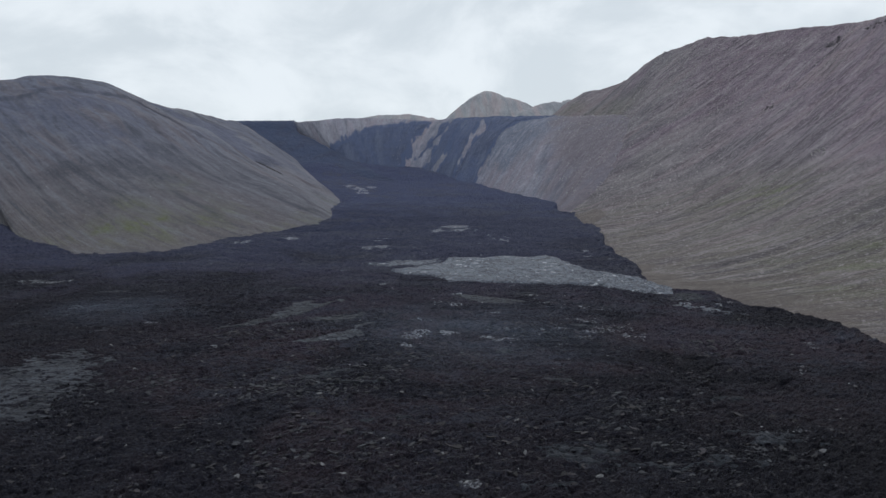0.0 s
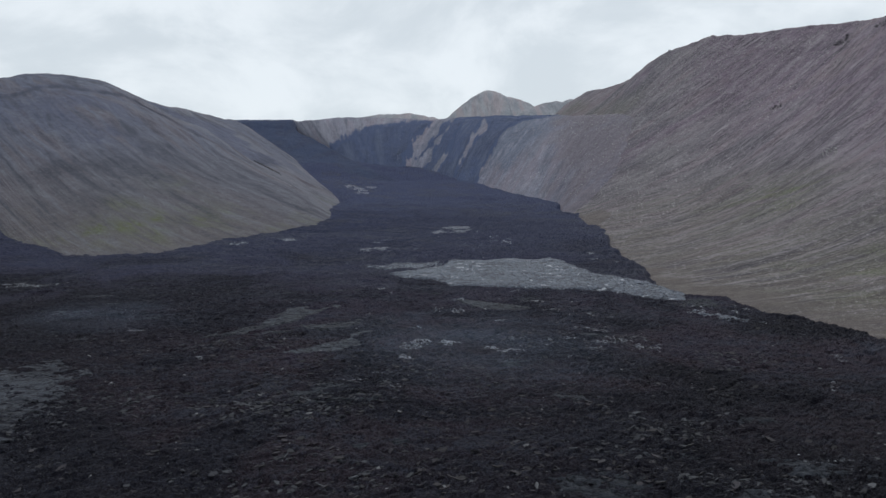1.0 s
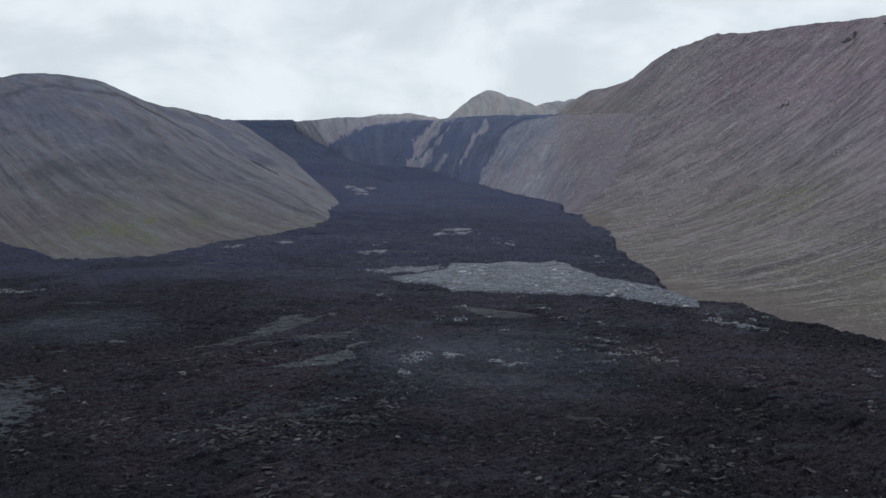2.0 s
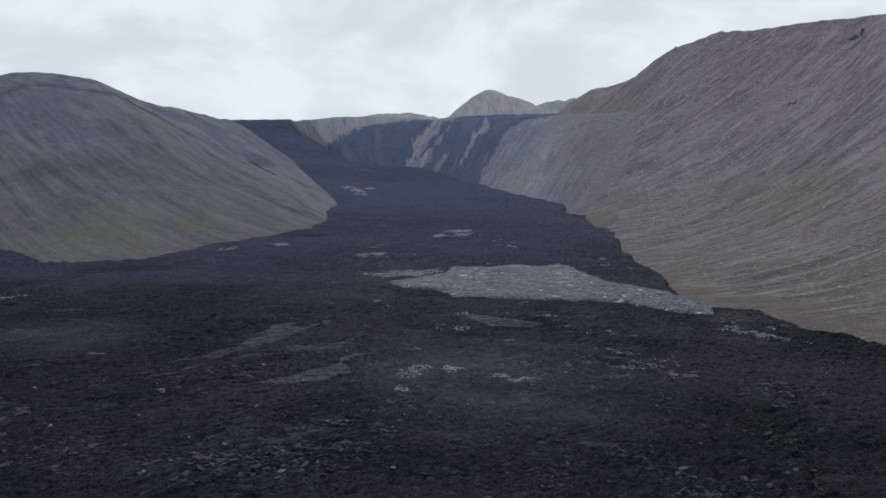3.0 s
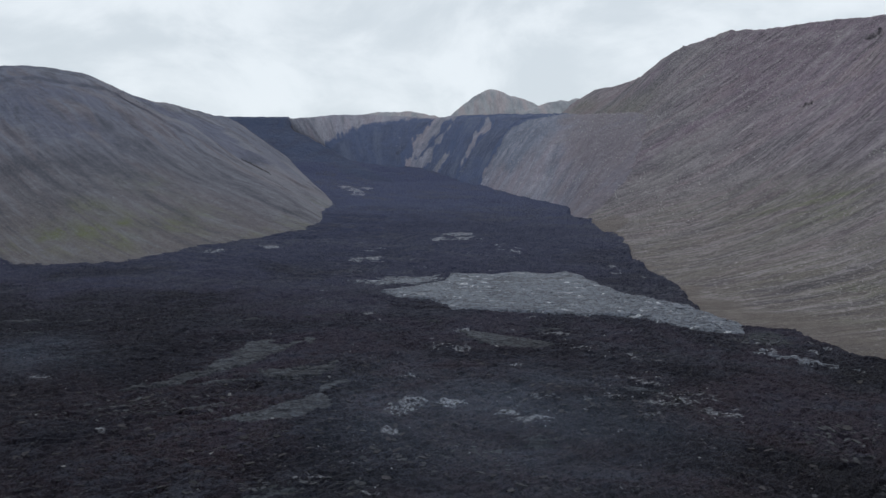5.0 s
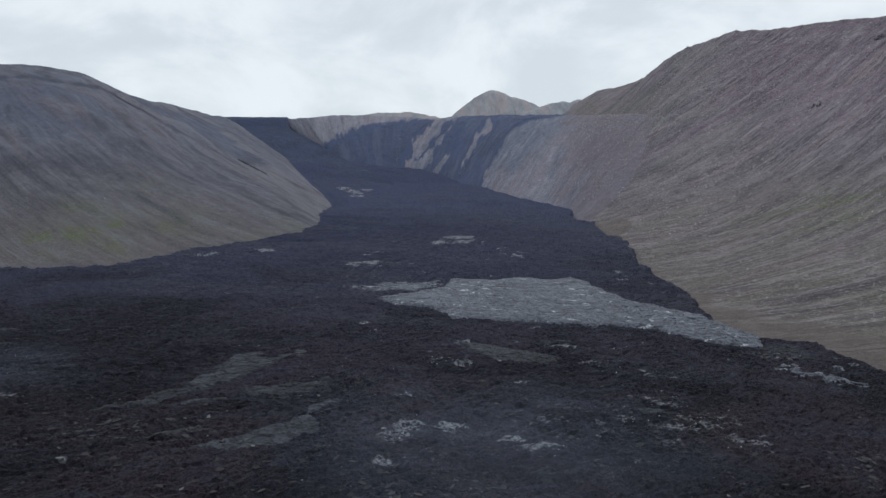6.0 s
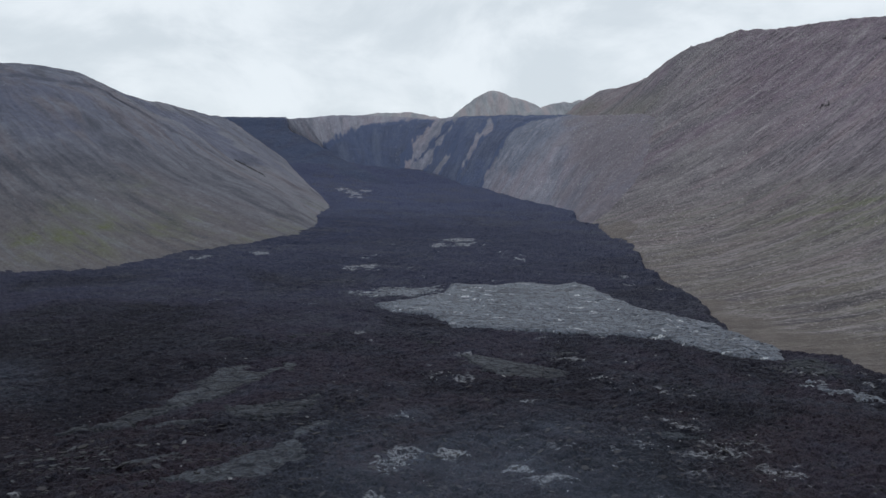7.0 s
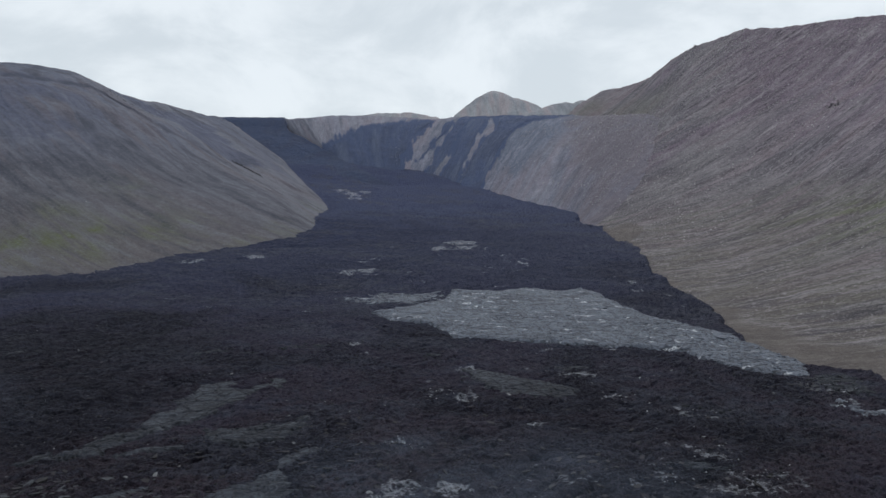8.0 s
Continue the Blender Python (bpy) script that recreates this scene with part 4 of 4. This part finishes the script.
def lava_rim():
    """Lava spread along the top of the headwall."""
    u, v = np.meshgrid(np.linspace(4.9, 8.6, 120), np.linspace(0.95, 1.3, 60), indexing="ij")
    P, uv = head.point(u, v)
    rim = smooth(4.9, 5.2, u) * smooth(0, 0.3, 8.6 - u) * smooth(0.95, 0.98, v + 0.015 * fbm(u * 4, v * 0, 4, 231)) * smooth(0, 0.03, 1.3 - v)
    P[..., 2] += -1.5 + (2.4 + 1.0 * fbm(uv[..., 0] / 5, uv[..., 1] / 22, 4, 224, 0.6)) * rim
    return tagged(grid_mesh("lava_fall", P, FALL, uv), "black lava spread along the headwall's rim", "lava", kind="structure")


lava_rim()


def lava_channel():
    """Lava coming down through the gap between the hill and the headwall."""
    rows = np.array([(-620, -300, 1620, 176), (-540, -325, 1440, 182), (-470, -318, 1370, 180), (-440, -300, 1330, 156), (-400, -222, 1260, 121), (-340, -170, 1200, 92), (-290, -120, 1140, 70), (-260, -60, 1090, 46), (-240, -60, 1060, 30)], float)
    u, s = np.meshgrid(np.linspace(0, len(rows) - 1, 260), np.linspace(0, 1, 180), indexing="ij")
    r = spline(rows, u)
    X = r[..., 0] + (r[..., 1] - r[..., 0]) * s + (5 + 7 * fbm(r[..., 2] / 28, s * 0, 5, 240, 0.6)) * s ** 3
    Y = r[..., 2]
    Z = r[..., 3] + 1.2 * lava_z(X, Y) - 6 * smooth(0.95, 1.0, s)
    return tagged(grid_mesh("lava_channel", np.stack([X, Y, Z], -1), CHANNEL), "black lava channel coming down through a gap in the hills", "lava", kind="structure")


lava_channel()


def far_hill(name, mat, label, peaks, cx, cy, rx, ry, base, seed, lump=5.0):
    """A hill far behind the rim: rounded peaks, each (x, y, height, reach in x, reach in y, sharpness)."""
    X, Y = np.meshgrid(np.linspace(cx - rx, cx + rx, 160), np.linspace(cy - ry, cy + ry, 90), indexing="ij")
    Z = np.full(X.shape, base - 120.0)
    for px, py, h, ax, ay, k in peaks:
        d = np.hypot((X - px) / ax, (Y - py) / ay)
        Z = np.maximum(Z, base + (h - base) * (1 - (d ** k if k else 1.45 * (np.sqrt(d * d + 0.22) - 0.469))))
    Z = Z + lump * fbm(X / 80, Y / 80, 4, seed) * 0.5 + 2.0 * fbm(X / 15, Y / 60, 3, seed + 3)
    return tagged(grid_mesh(name, np.stack([X, Y, Z], -1), mat, np.stack([X, (Z - base) * 1.6], -1)), label, "hill", kind="structure")


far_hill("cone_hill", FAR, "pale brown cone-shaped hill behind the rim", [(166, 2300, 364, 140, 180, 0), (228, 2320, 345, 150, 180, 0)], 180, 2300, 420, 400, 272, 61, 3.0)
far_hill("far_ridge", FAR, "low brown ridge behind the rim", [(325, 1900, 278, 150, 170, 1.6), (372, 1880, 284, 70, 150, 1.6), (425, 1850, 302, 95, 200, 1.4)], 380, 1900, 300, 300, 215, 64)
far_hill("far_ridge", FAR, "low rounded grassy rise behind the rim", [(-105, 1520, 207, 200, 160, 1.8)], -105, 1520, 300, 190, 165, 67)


# ---- loose rocks, slabs and pale crusted patches on the lava ----
rng = random.Random(7)


def rock_mesh(name, seed, flat, mat, cuts=2):
    """An angular broken block: a ball cut by planes, about 1 m across, its base at z = 0."""
    r = random.Random(seed)
    bm = bmesh.new()
    bmesh.ops.create_icosphere(bm, subdivisions=cuts, radius=0.62)
    planes = [(Vector((r.gauss(0, 1), r.gauss(0, 1), r.gauss(0, 0.8))).normalized(), r.uniform(0.2, 0.44)) for _ in range(12)]
    for v in bm.verts:
        for n, d in planes:
            over = v.co.dot(n) - d
            if over > 0:
                v.co -= n * over
        v.co += Vector((r.uniform(-1, 1), r.uniform(-1, 1), r.uniform(-1, 1))) * 0.03
        v.co.z *= flat
    low = min(v.co.z for v in bm.verts)
    for v in bm.verts:
        v.co.z -= low * 0.7
    me = bpy.data.meshes.new(name)
    bm.to_mesh(me)
    bm.free()
    me.materials.append(mat)
    return me


def joined(name, meshes, spots, mat, label, category):
    """Very many rocks in one mesh: spots are rows of x, y, z, size, turn, kind."""
    raw = []
    for me in meshes:
        co = np.empty(len(me.vertices) * 3, np.float32)
        me.vertices.foreach_get("co", co)
        tri = np.empty(len(me.loops), np.int32)
        me.loops.foreach_get("vertex_index", tri)
        raw.append((co.reshape(-1, 3), tri.reshape(-1, 3)))
    verts, tris, count = [], [], 0
    for x, y, z, size, turn, kind in spots:
        co, tri = raw[int(kind) % len(raw)]
        c, sn = math.cos(turn), math.sin(turn)
        q = co @ np.array([[c, sn, 0], [-sn * 0.7, c * 0.7, 0], [0, 0, 1]], np.float32) * size + np.array([x, y, z], np.float32)
        verts.append(q)
        tris.append(tri + count)
        count += len(co)
    V, T = np.concatenate(verts), np.concatenate(tris)
    me = bpy.data.meshes.new(name)
    me.vertices.add(len(V))
    me.vertices.foreach_set("co", V.ravel())
    me.loops.add(T.size)
    me.loops.foreach_set("vertex_index", T.astype(np.int32).ravel())
    me.polygons.add(len(T))
    me.polygons.foreach_set("loop_start", np.arange(0, T.size, 3, dtype=np.int32))
    me.update(calc_edges=True)
    me.materials.append(mat)
    return tagged(new(name, me), label, category, kind="stuff")


def surface(x, y):
    return float(lava_ground(np.array([float(x)]), np.array([float(y)]))[0])


def east_limit(y):
    return float(np.interp(y, EAST_EDGE_Y, EAST_EDGE_X)) - 8


# pale blocks that can be told apart: x, y and width of the most marked ones
MARKED = [(-25.7, 125.3, 2.9), (-21.2, 122.7, 2.7), (-0.5, 131.5, 2.4), (5.0, 133.5, 1.7), (12.0, 130.6, 1.7), (17.9, 132.3, 3.1), (24.4, 169.2, 2.1), (18.3, 151.0, 4.6), (31.2, 147.1, 2.1), (-61.3, 186.7, 1.7), (-98.1, 193.5, 2.1), (-63.5, 168.7, 1.5), (-11.8, 170.4, 1.8), (31.5, 121.7, 7.7), (80.7, 140.9, 2.3), (90.5, 140.7, 2.3), (81.5, 128.9, 4.7), (4.3, 118.8, 2.6), (-13.8, 137.8, 3.7), (-34.5, 167.3, 5.1), (-94.4, 261.1, 1.3), (-89.8, 276.8, 1.7), (-19.4, 260.3, 1.8), (74.3, 318.4, 2.9), (-59.8, 242.9, 2.9), (-84.3, 247.7, 2.5), (24.2, 168.0, 2.5), (-11.9, 169.7, 2.3), (-98.8, 194.4, 2.6), (-61.3, 186.3, 1.4), (41.4, 202.3, 1.6), (11.8, 185.8, 1.4), (55.3, 205.7, 1.4), (-104.0, 228.6, 2.2)]
blocks = [rock_mesh("rock", 40 + k, rng.uniform(0.3, 0.55), PALE_ROCK) for k in range(8)]
for k in range(170):
    y = 95 + 235 * rng.random() ** 0.8
    x = rng.uniform(-0.62 * y - 20, min(0.62 * y + 20, east_limit(y)))
    size = 0.5 + 0.9 * rng.random() ** 2.5
    if k < len(MARKED):
        x, y, size = MARKED[k][0], MARKED[k][1], min(MARKED[k][2], 3.2) / 1.9
    rock = new("rock", blocks[k % 8])
    rock.matrix_world = Matrix.Translation((x, y, surface(x, y) - 0.1)) @ Euler((rng.uniform(-0.3, 0.3), rng.uniform(-0.3, 0.3), rng.uniform(0, 6.3))).to_matrix().to_4x4() @ Matrix.Diagonal((size * 1.6, size * rng.uniform(0.6, 1.0), size * 0.9, 1))
    tagged(rock, "pale ash-coated angular rock on black lava", "rock", "pale rocks on the lava")

chips = [rock_mesh("chip", 70 + k, rng.uniform(0.25, 0.5), CHIP, 1) for k in range(6)]
spots = []
for px, py, reach, count in PATCHES:
    for _ in range(int(count * 0.55)):
        a, d = rng.uniform(0, 6.3), reach * abs(rng.gauss(0, 0.6))
        spots.append((px + 1.5 * d * math.cos(a), py + 0.9 * d * math.sin(a), 0.1 + 0.4 * rng.random() ** 3 + 0.0008 * py))
for _ in range(2200):
    y = 90 + 520 * rng.random() ** 1.2
    x = rng.uniform(-0.7 * y - 30, min(0.7 * y + 30, east_limit(y)))
    if x > -240:
        spots.append((x, y, 0.08 + 0.3 * rng.random() ** 4 + 0.0005 * y))
sx, sy = np.array([p[0] for p in spots]), np.array([p[1] for p in spots])
sz = lava_ground(sx, sy)
joined("rock_chips", chips, [(x, y, z - 0.05, 1.4 * p[2], rng.uniform(0, 6.3), rng.randrange(6)) for p, x, y, z in zip(spots, sx, sy, sz)], CHIP, "pale bleached rock chips scattered over black lava", "rock chips")

# dark rubble
clinker = [rock_mesh("clinker", 90 + k, rng.uniform(0.35, 0.6), DARK_ROCK, 1) for k in range(6)]
N = 16000
ry = 88 + 330 * np.array([rng.random() for _ in range(N)]) ** 1.4
rx = np.array([rng.uniform(-1, 1) for _ in range(N)]) * (0.7 * ry + 25)
ok = (rx < np.interp(ry, EAST_EDGE_Y, EAST_EDGE_X) - 3) & (rx > -260)
for i in range(len(CRUSTS)):
    ok &= inside(CRUSTS[i][6], rx, ry) > 1.5
rx, ry = rx[ok], ry[ok]
rz = lava_ground(rx, ry)
joined("lava_rubble", clinker, [(x, y, z - 0.1, 0.35 + 1.1 * rng.random() ** 4, rng.uniform(0, 6.3), rng.randrange(6)) for x, y, z in zip(rx, ry, rz)], DARK_ROCK, "dark broken clinker blocks covering the lava", "rubble")


# ---- stones and outcrops on the slopes ----
scree = [rock_mesh("stone", 120 + k, rng.uniform(0.5, 0.8), SCREE_ROCK, 1) for k in range(6)]


def stones_on(slope, name, label, count, u0, u1, v0, v1, small, large):
    u = np.array([rng.uniform(u0, u1) for _ in range(count)])
    v = np.array([rng.uniform(v0, v1) for _ in range(count)])
    P, _ = slope.point(u, v)
    return joined(name, scree, [(*p, small + (large - small) * rng.random() ** 3, rng.uniform(0, 6.3), rng.randrange(6)) for p in P], SCREE_ROCK, label, "stones")


stones_on(east, "slope_stones", "pale loose stones strewn over the lower scree", 2200, 2, 5, 0.1, 1.0, 0.25, 1.1)
stones_on(east, "slope_stones", "pale loose stones strewn over the high scree", 7000, 5, 11, 0.1, 1.0, 0.4, 2.6)
stones_on(head, "slope_stones", "loose stones on the headwall", 1100, 7.2, 12.5, 0.1, 1.0, 0.5, 2.4)
stones_on(head, "slope_stones", "pale boulders strewn down the reddish scree", 700, 8.5, 10.8, 0.15, 1.0, 0.8, 3.0)
stones_on(head, "slope_stones", "pale boulders along the edge of the bench", 420, 9.2, 11.6, 0.72, 1.02, 0.7, 2.8)
stones_on(west, "slope_stones", "loose stones strewn over the grey scree", 350, 2, 11, 0.1, 1.0, 0.3, 1.2)


RUBBLE = rock_material("slate_rubble", (0.09, 0.11, 0.16), (0.24, 0.265, 0.33))


def rubble_line(name, label, start, end, width, count, small, large):
    """Slate-grey blocks strewn in a ragged line down the headwall; start and end are (station, height)."""
    f = np.array([rng.random() for _ in range(count)])
    u = start[0] + (end[0] - start[0]) * f + np.array([rng.gauss(0, width) for _ in range(count)])
    v = start[1] + (end[1] - start[1]) * f
    P, _ = head.point(u, v)
    return joined(name, scree, [(x, y, z + 0.6, small + (large - small) * rng.random() ** 2, rng.uniform(0, 6.3), rng.randrange(6)) for x, y, z in P], RUBBLE, label, "stones")


rubble_line("lava_blocks", "slate-grey blocks in a line down the broad lava stream", (3.42, 0.05), (3.72, 0.78), 0.05, 150, 1.2, 3.4)
rubble_line("lava_blocks", "slate-grey blocks down the thick lava stream", (5.75, 0.03), (6.75, 0.86), 0.1, 260, 1.2, 3.6)
rubble_line("lava_blocks", "slate-grey blocks along the foot of the headwall", (6.3, -0.03), (7.4, -0.02), 0.05, 60, 1.0, 2.6)


def outcrop(slope, u, v, count, spread, size):
    """A crag of dark angular rock standing out of the slope."""
    rows = []
    for _ in range(count):
        P, _ = slope.point(np.array([u + rng.gauss(0, spread)]), np.array([v + rng.gauss(0, 0.012)]))
        x, y, z = P[0]
        rows.append((x, y, z - 0.3 * size, size * (0.3 + 1.2 * rng.random() ** 2), rng.uniform(0, 6.3), rng.randrange(6)))
    ob = joined("outcrop", crags, rows, CRAG, "dark rocky outcrop standing out of the scree", "outcrop")
    ob["kind"] = "structure"
    return ob


CRAG = rock_material("dark_crag_rock", (0.07, 0.06, 0.074), (0.15, 0.132, 0.148))
STEP = rock_material("black_step_rock", (0.03, 0.031, 0.04), (0.07, 0.072, 0.085))
crags = [rock_mesh("crag", 150 + k, rng.uniform(0.7, 1.1), CRAG, 2) for k in range(6)]


def rock_band(slope, u0, u1, v0, v1, count, size, label):
    """A low broken rock step running across a slope."""
    rows = []
    for _ in range(count):
        f = rng.random()
        u = u0 + (u1 - u0) * f
        v = (v0 + (v1 - v0) * f) if v0 else float(ledge_line(np.array([u]))[0])
        P = slope.point(np.array([u + rng.gauss(0, 0.012)]), np.array([v + rng.gauss(0, 0.004)]))[0]
        rows.append((P[0, 0], P[0, 1], P[0, 2] - 0.3 * size, size * rng.uniform(0.4, 1.3), rng.uniform(0, 6.3), rng.randrange(6)))
    ob = joined("rock_band", crags, rows, STEP, label, "outcrop")
    ob["kind"] = "structure"


rock_band(west, 3.14, 3.43, 0.25, 0.362, 150, 2.3, "short dark rock step along the gully's lip")
rock_band(west, 4.5, 4.95, 0.6, 0.71, 50, 1.6, "short dark rock step at the gully's head")
for u, v, count, spread, size in [(5.36, 0.556, 50, 0.03, 2.3), (5.5, 0.86, 70, 0.08, 3.2), (4.9, 0.93, 90, 0.1, 3.2), (10.7, 0.985, 30, 0.2, 1.8), (8.2, 0.99, 12, 0.2, 1.8), (7.0, 0.99, 12, 0.3, 1.8)]:
    outcrop(east, u, v, count, spread, size)


stones_on(east, "slope_stones", "pale broken ledge of rock in the scree", 90, 3.84, 3.98, 0.415, 0.435, 0.8, 2.4)


# ---- jumbled plates of broken crust on the near lava ----
def jumbled_plates(name, label, zones, mat):
    """Thin irregular plates of crust, each tilted its own way, heaped in zones: x, y, reach across, reach along, count."""
    ring = []
    for k in range(12):
        n = rng.randrange(5, 8)
        ring.append(np.array([(math.cos(a) * rng.uniform(0.3, 0.62), math.sin(a) * rng.uniform(0.3, 0.62)) for a in np.arange(n) * 6.283 / n]))
    px, py = [], []
    for zx, zy, rx, ry, count in zones:
        for _ in range(count):
            a, d = rng.uniform(0, 6.283), math.sqrt(rng.random()) * rng.uniform(0.5, 1.15)
            px.append(zx + rx * d * math.cos(a) + 0.45 * ry * d * math.sin(a))
            py.append(zy + ry * d * math.sin(a))
    px, py = np.array(px), np.array(py)
    ok = (px < np.interp(py, EAST_EDGE_Y, EAST_EDGE_X) - 6) & (fbm(px / 14, py / 11, 4, 501, 0.6) > -0.28)
    px, py = px[ok], py[ok]
    pz = lava_ground(px, py)
    verts, faces, count = [], [], 0
    for x, y, z in zip(px, py, pz):
        r = ring[rng.randrange(12)] * (0.45 + 1.5 * rng.random() ** 3) * np.array([1.4, 0.85])
        n, turn = len(r), rng.gauss(0.35, 0.5)
        r = r @ np.array([[math.cos(turn), math.sin(turn)], [-math.sin(turn), math.cos(turn)]])
        lift = r @ np.array([rng.gauss(0, 0.22), rng.gauss(-0.05, 0.24)]) + 0.03
        thick = rng.uniform(0.12, 0.3)
        verts += [(x + p[0], y + p[1], z + h) for p, h in zip(r, lift)] + [(x + 1.04 * p[0], y + 1.04 * p[1], z + h - thick) for p, h in zip(r, lift)]
        faces.append(tuple(range(count, count + n)))
        faces += [(count + k, count + n + k, count + n + (k + 1) % n, count + (k + 1) % n) for k in range(n)]
        count += 2 * n
    me = bpy.data.meshes.new(name)
    me.from_pydata(verts, [], faces)
    me.materials.append(mat)
    return tagged(new(name, me), label, "lava plates", kind="stuff")


GREY_PLATE = rock_material("grey_crust_plate", (0.01, 0.0107, 0.0145), (0.043, 0.047, 0.058))
BROWN_PLATE = rock_material("brown_crust_plate", (0.008, 0.0072, 0.0095), (0.027, 0.0235, 0.0305))
jumbled_plates("lava_plates", "jumbled grey plates of broken lava crust", [(-40, 178, 26, 18, 700), (-95, 172, 22, 26, 380), (-30, 135, 30, 12, 300), (45, 160, 30, 16, 260), (72, 180, 18, 12, 200), (95, 215, 16, 14, 180), (-75, 232, 26, 10, 260), (118, 305, 14, 12, 160), (0, 205, 24, 10, 160), (60, 128, 26, 10, 200)], GREY_PLATE)
jumbled_plates("lava_plates", "scattered dark brown plates of lava crust", [(0, 150, 100, 44, 1500), (-20, 235, 110, 50, 1300), (60, 220, 60, 50, 500)], BROWN_PLATE)


# ---- thin fumes over the warm lava ----
def fume_material():
    m, t, bsdf = material("thin_fumes")
    t.nodes.remove(bsdf)
    out = next(n for n in t.nodes if n.type == "OUTPUT_MATERIAL")
    p = place(t)
    x, y = (node(t, "ShaderNodeSeparateXYZ", [("Vector", p)]).outputs[k] for k in ("X", "Y"))
    out2 = math_node(t, "ADD", math_node(t, "MULTIPLY", x, x), math_node(t, "MULTIPLY", y, y))
    ragged = math_node(t, "ADD", out2, math_node(t, "MULTIPLY", noise_node(t, p, 1.6, 3, 0.6, 0.5), 0.7))
    fade = ramp(t, ragged, (0.3, 1.0), (0.55, 0.5), (0.95, 0.0))
    wisps = ramp(t, noise_node(t, p, 2.2, 5, 0.6, 0.9), (0.38, 0.0), (0.7, 0.032))
    thick = math_node(t, "MULTIPLY", wisps, fade)
    veil = node(t, "ShaderNodeBsdfDiffuse", Color=(0.5, 0.62, 0.84, 1))
    clear = node(t, "ShaderNodeBsdfTransparent")
    both = node(t, "ShaderNodeMixShader", [(0, thick), (1, clear.outputs[0]), (2, veil.outputs[0])])
    t.links.new(both.outputs[0], out.inputs["Surface"])
    return m


FUMES = fume_material()


def fume_cloud(x, y, rx, ry, height, seed):
    """Nested soft domes of drifting fumes, one inside the other, lying on the lava."""
    cloud = tagged(new("fume_cloud"), "thin bluish volcanic fumes drifting over the lava", "fumes", "fumes over the lava")
    for k in range(3):
        f = 1.0 - 0.2 * k
        A, B = np.meshgrid(np.linspace(0, 2 * math.pi, 61), np.linspace(0.0, 0.5 * math.pi + 0.1, 24), indexing="ij")
        wave = 1 + 0.22 * np.sin(B) * fbm(np.cos(A) * 1.6 + seed, np.sin(A) * 1.6 + B, 3, 400 + seed + k)
        P = np.stack([f * wave * np.sin(B) * np.cos(A), f * wave * np.sin(B) * np.sin(A), f * np.cos(B) * (0.6 + 0.4 * wave)], -1)
        ob = grid_mesh("veil", P, FUMES)
        ob.parent = cloud
    cloud.matrix_world = Matrix.Translation((x, y, float(floor_z(np.array([x]), np.array([y]))[0]))) @ Matrix.Diagonal((rx, ry, height, 1))
    return cloud


fume_cloud(12, 212, 76, 60, 14, 1)
fume_cloud(-142, 272, 56, 44, 7, 3)


# ---- single plates of crust lying loose on the silvery sheet ----
def plate_mesh(seed):
    """An irregular flat flake of crust, about 1 m across, with a bevelled rim."""
    r = random.Random(seed)
    n = r.randrange(5, 8)
    ring = [(math.cos(a) * r.uniform(0.38, 0.58), math.sin(a) * r.uniform(0.38, 0.58)) for a in np.arange(n) * 6.283 / n]
    bm = bmesh.new()
    rows = [[bm.verts.new((x * f, y * f, z)) for x, y in ring] for f, z in ((0.96, -0.1), (1.0, 0.06), (0.9, 0.11))]
    for lower, upper in zip(rows, rows[1:]):
        for k in range(n):
            bm.faces.new((lower[k], lower[(k + 1) % n], upper[(k + 1) % n], upper[k]))
    bm.faces.new(rows[-1])
    me = bpy.data.meshes.new("plate")
    bm.to_mesh(me)
    bm.free()
    me.materials.append(SHEET)
    return me


flakes = [plate_mesh(500 + k) for k in range(10)]
laid = 0
while laid < 240:
    x, y = rng.uniform(40, 124), 316 + 110 * rng.random() ** 1.3
    if inside(CRUSTS[0][6], np.array([x]), np.array([y]))[0] > -1.5 or (x < 85 and rng.random() < 0.6):
        continue
    plate = new("plate", flakes[laid % 10])
    size = 0.9 + 2.3 * rng.random() ** 1.6
    z = float(crust_z(0, np.array([x]), np.array([y]))[0])
    plate.matrix_world = Matrix.Translation((x, y, z)) @ Euler((rng.uniform(-0.16, 0.16), rng.uniform(-0.16, 0.16), rng.uniform(-1.2, 1.2))).to_matrix().to_4x4() @ Matrix.Diagonal((size * 1.3, size * 0.85, 1.6, 1))
    plate.parent = sheets[0]
    laid += 1
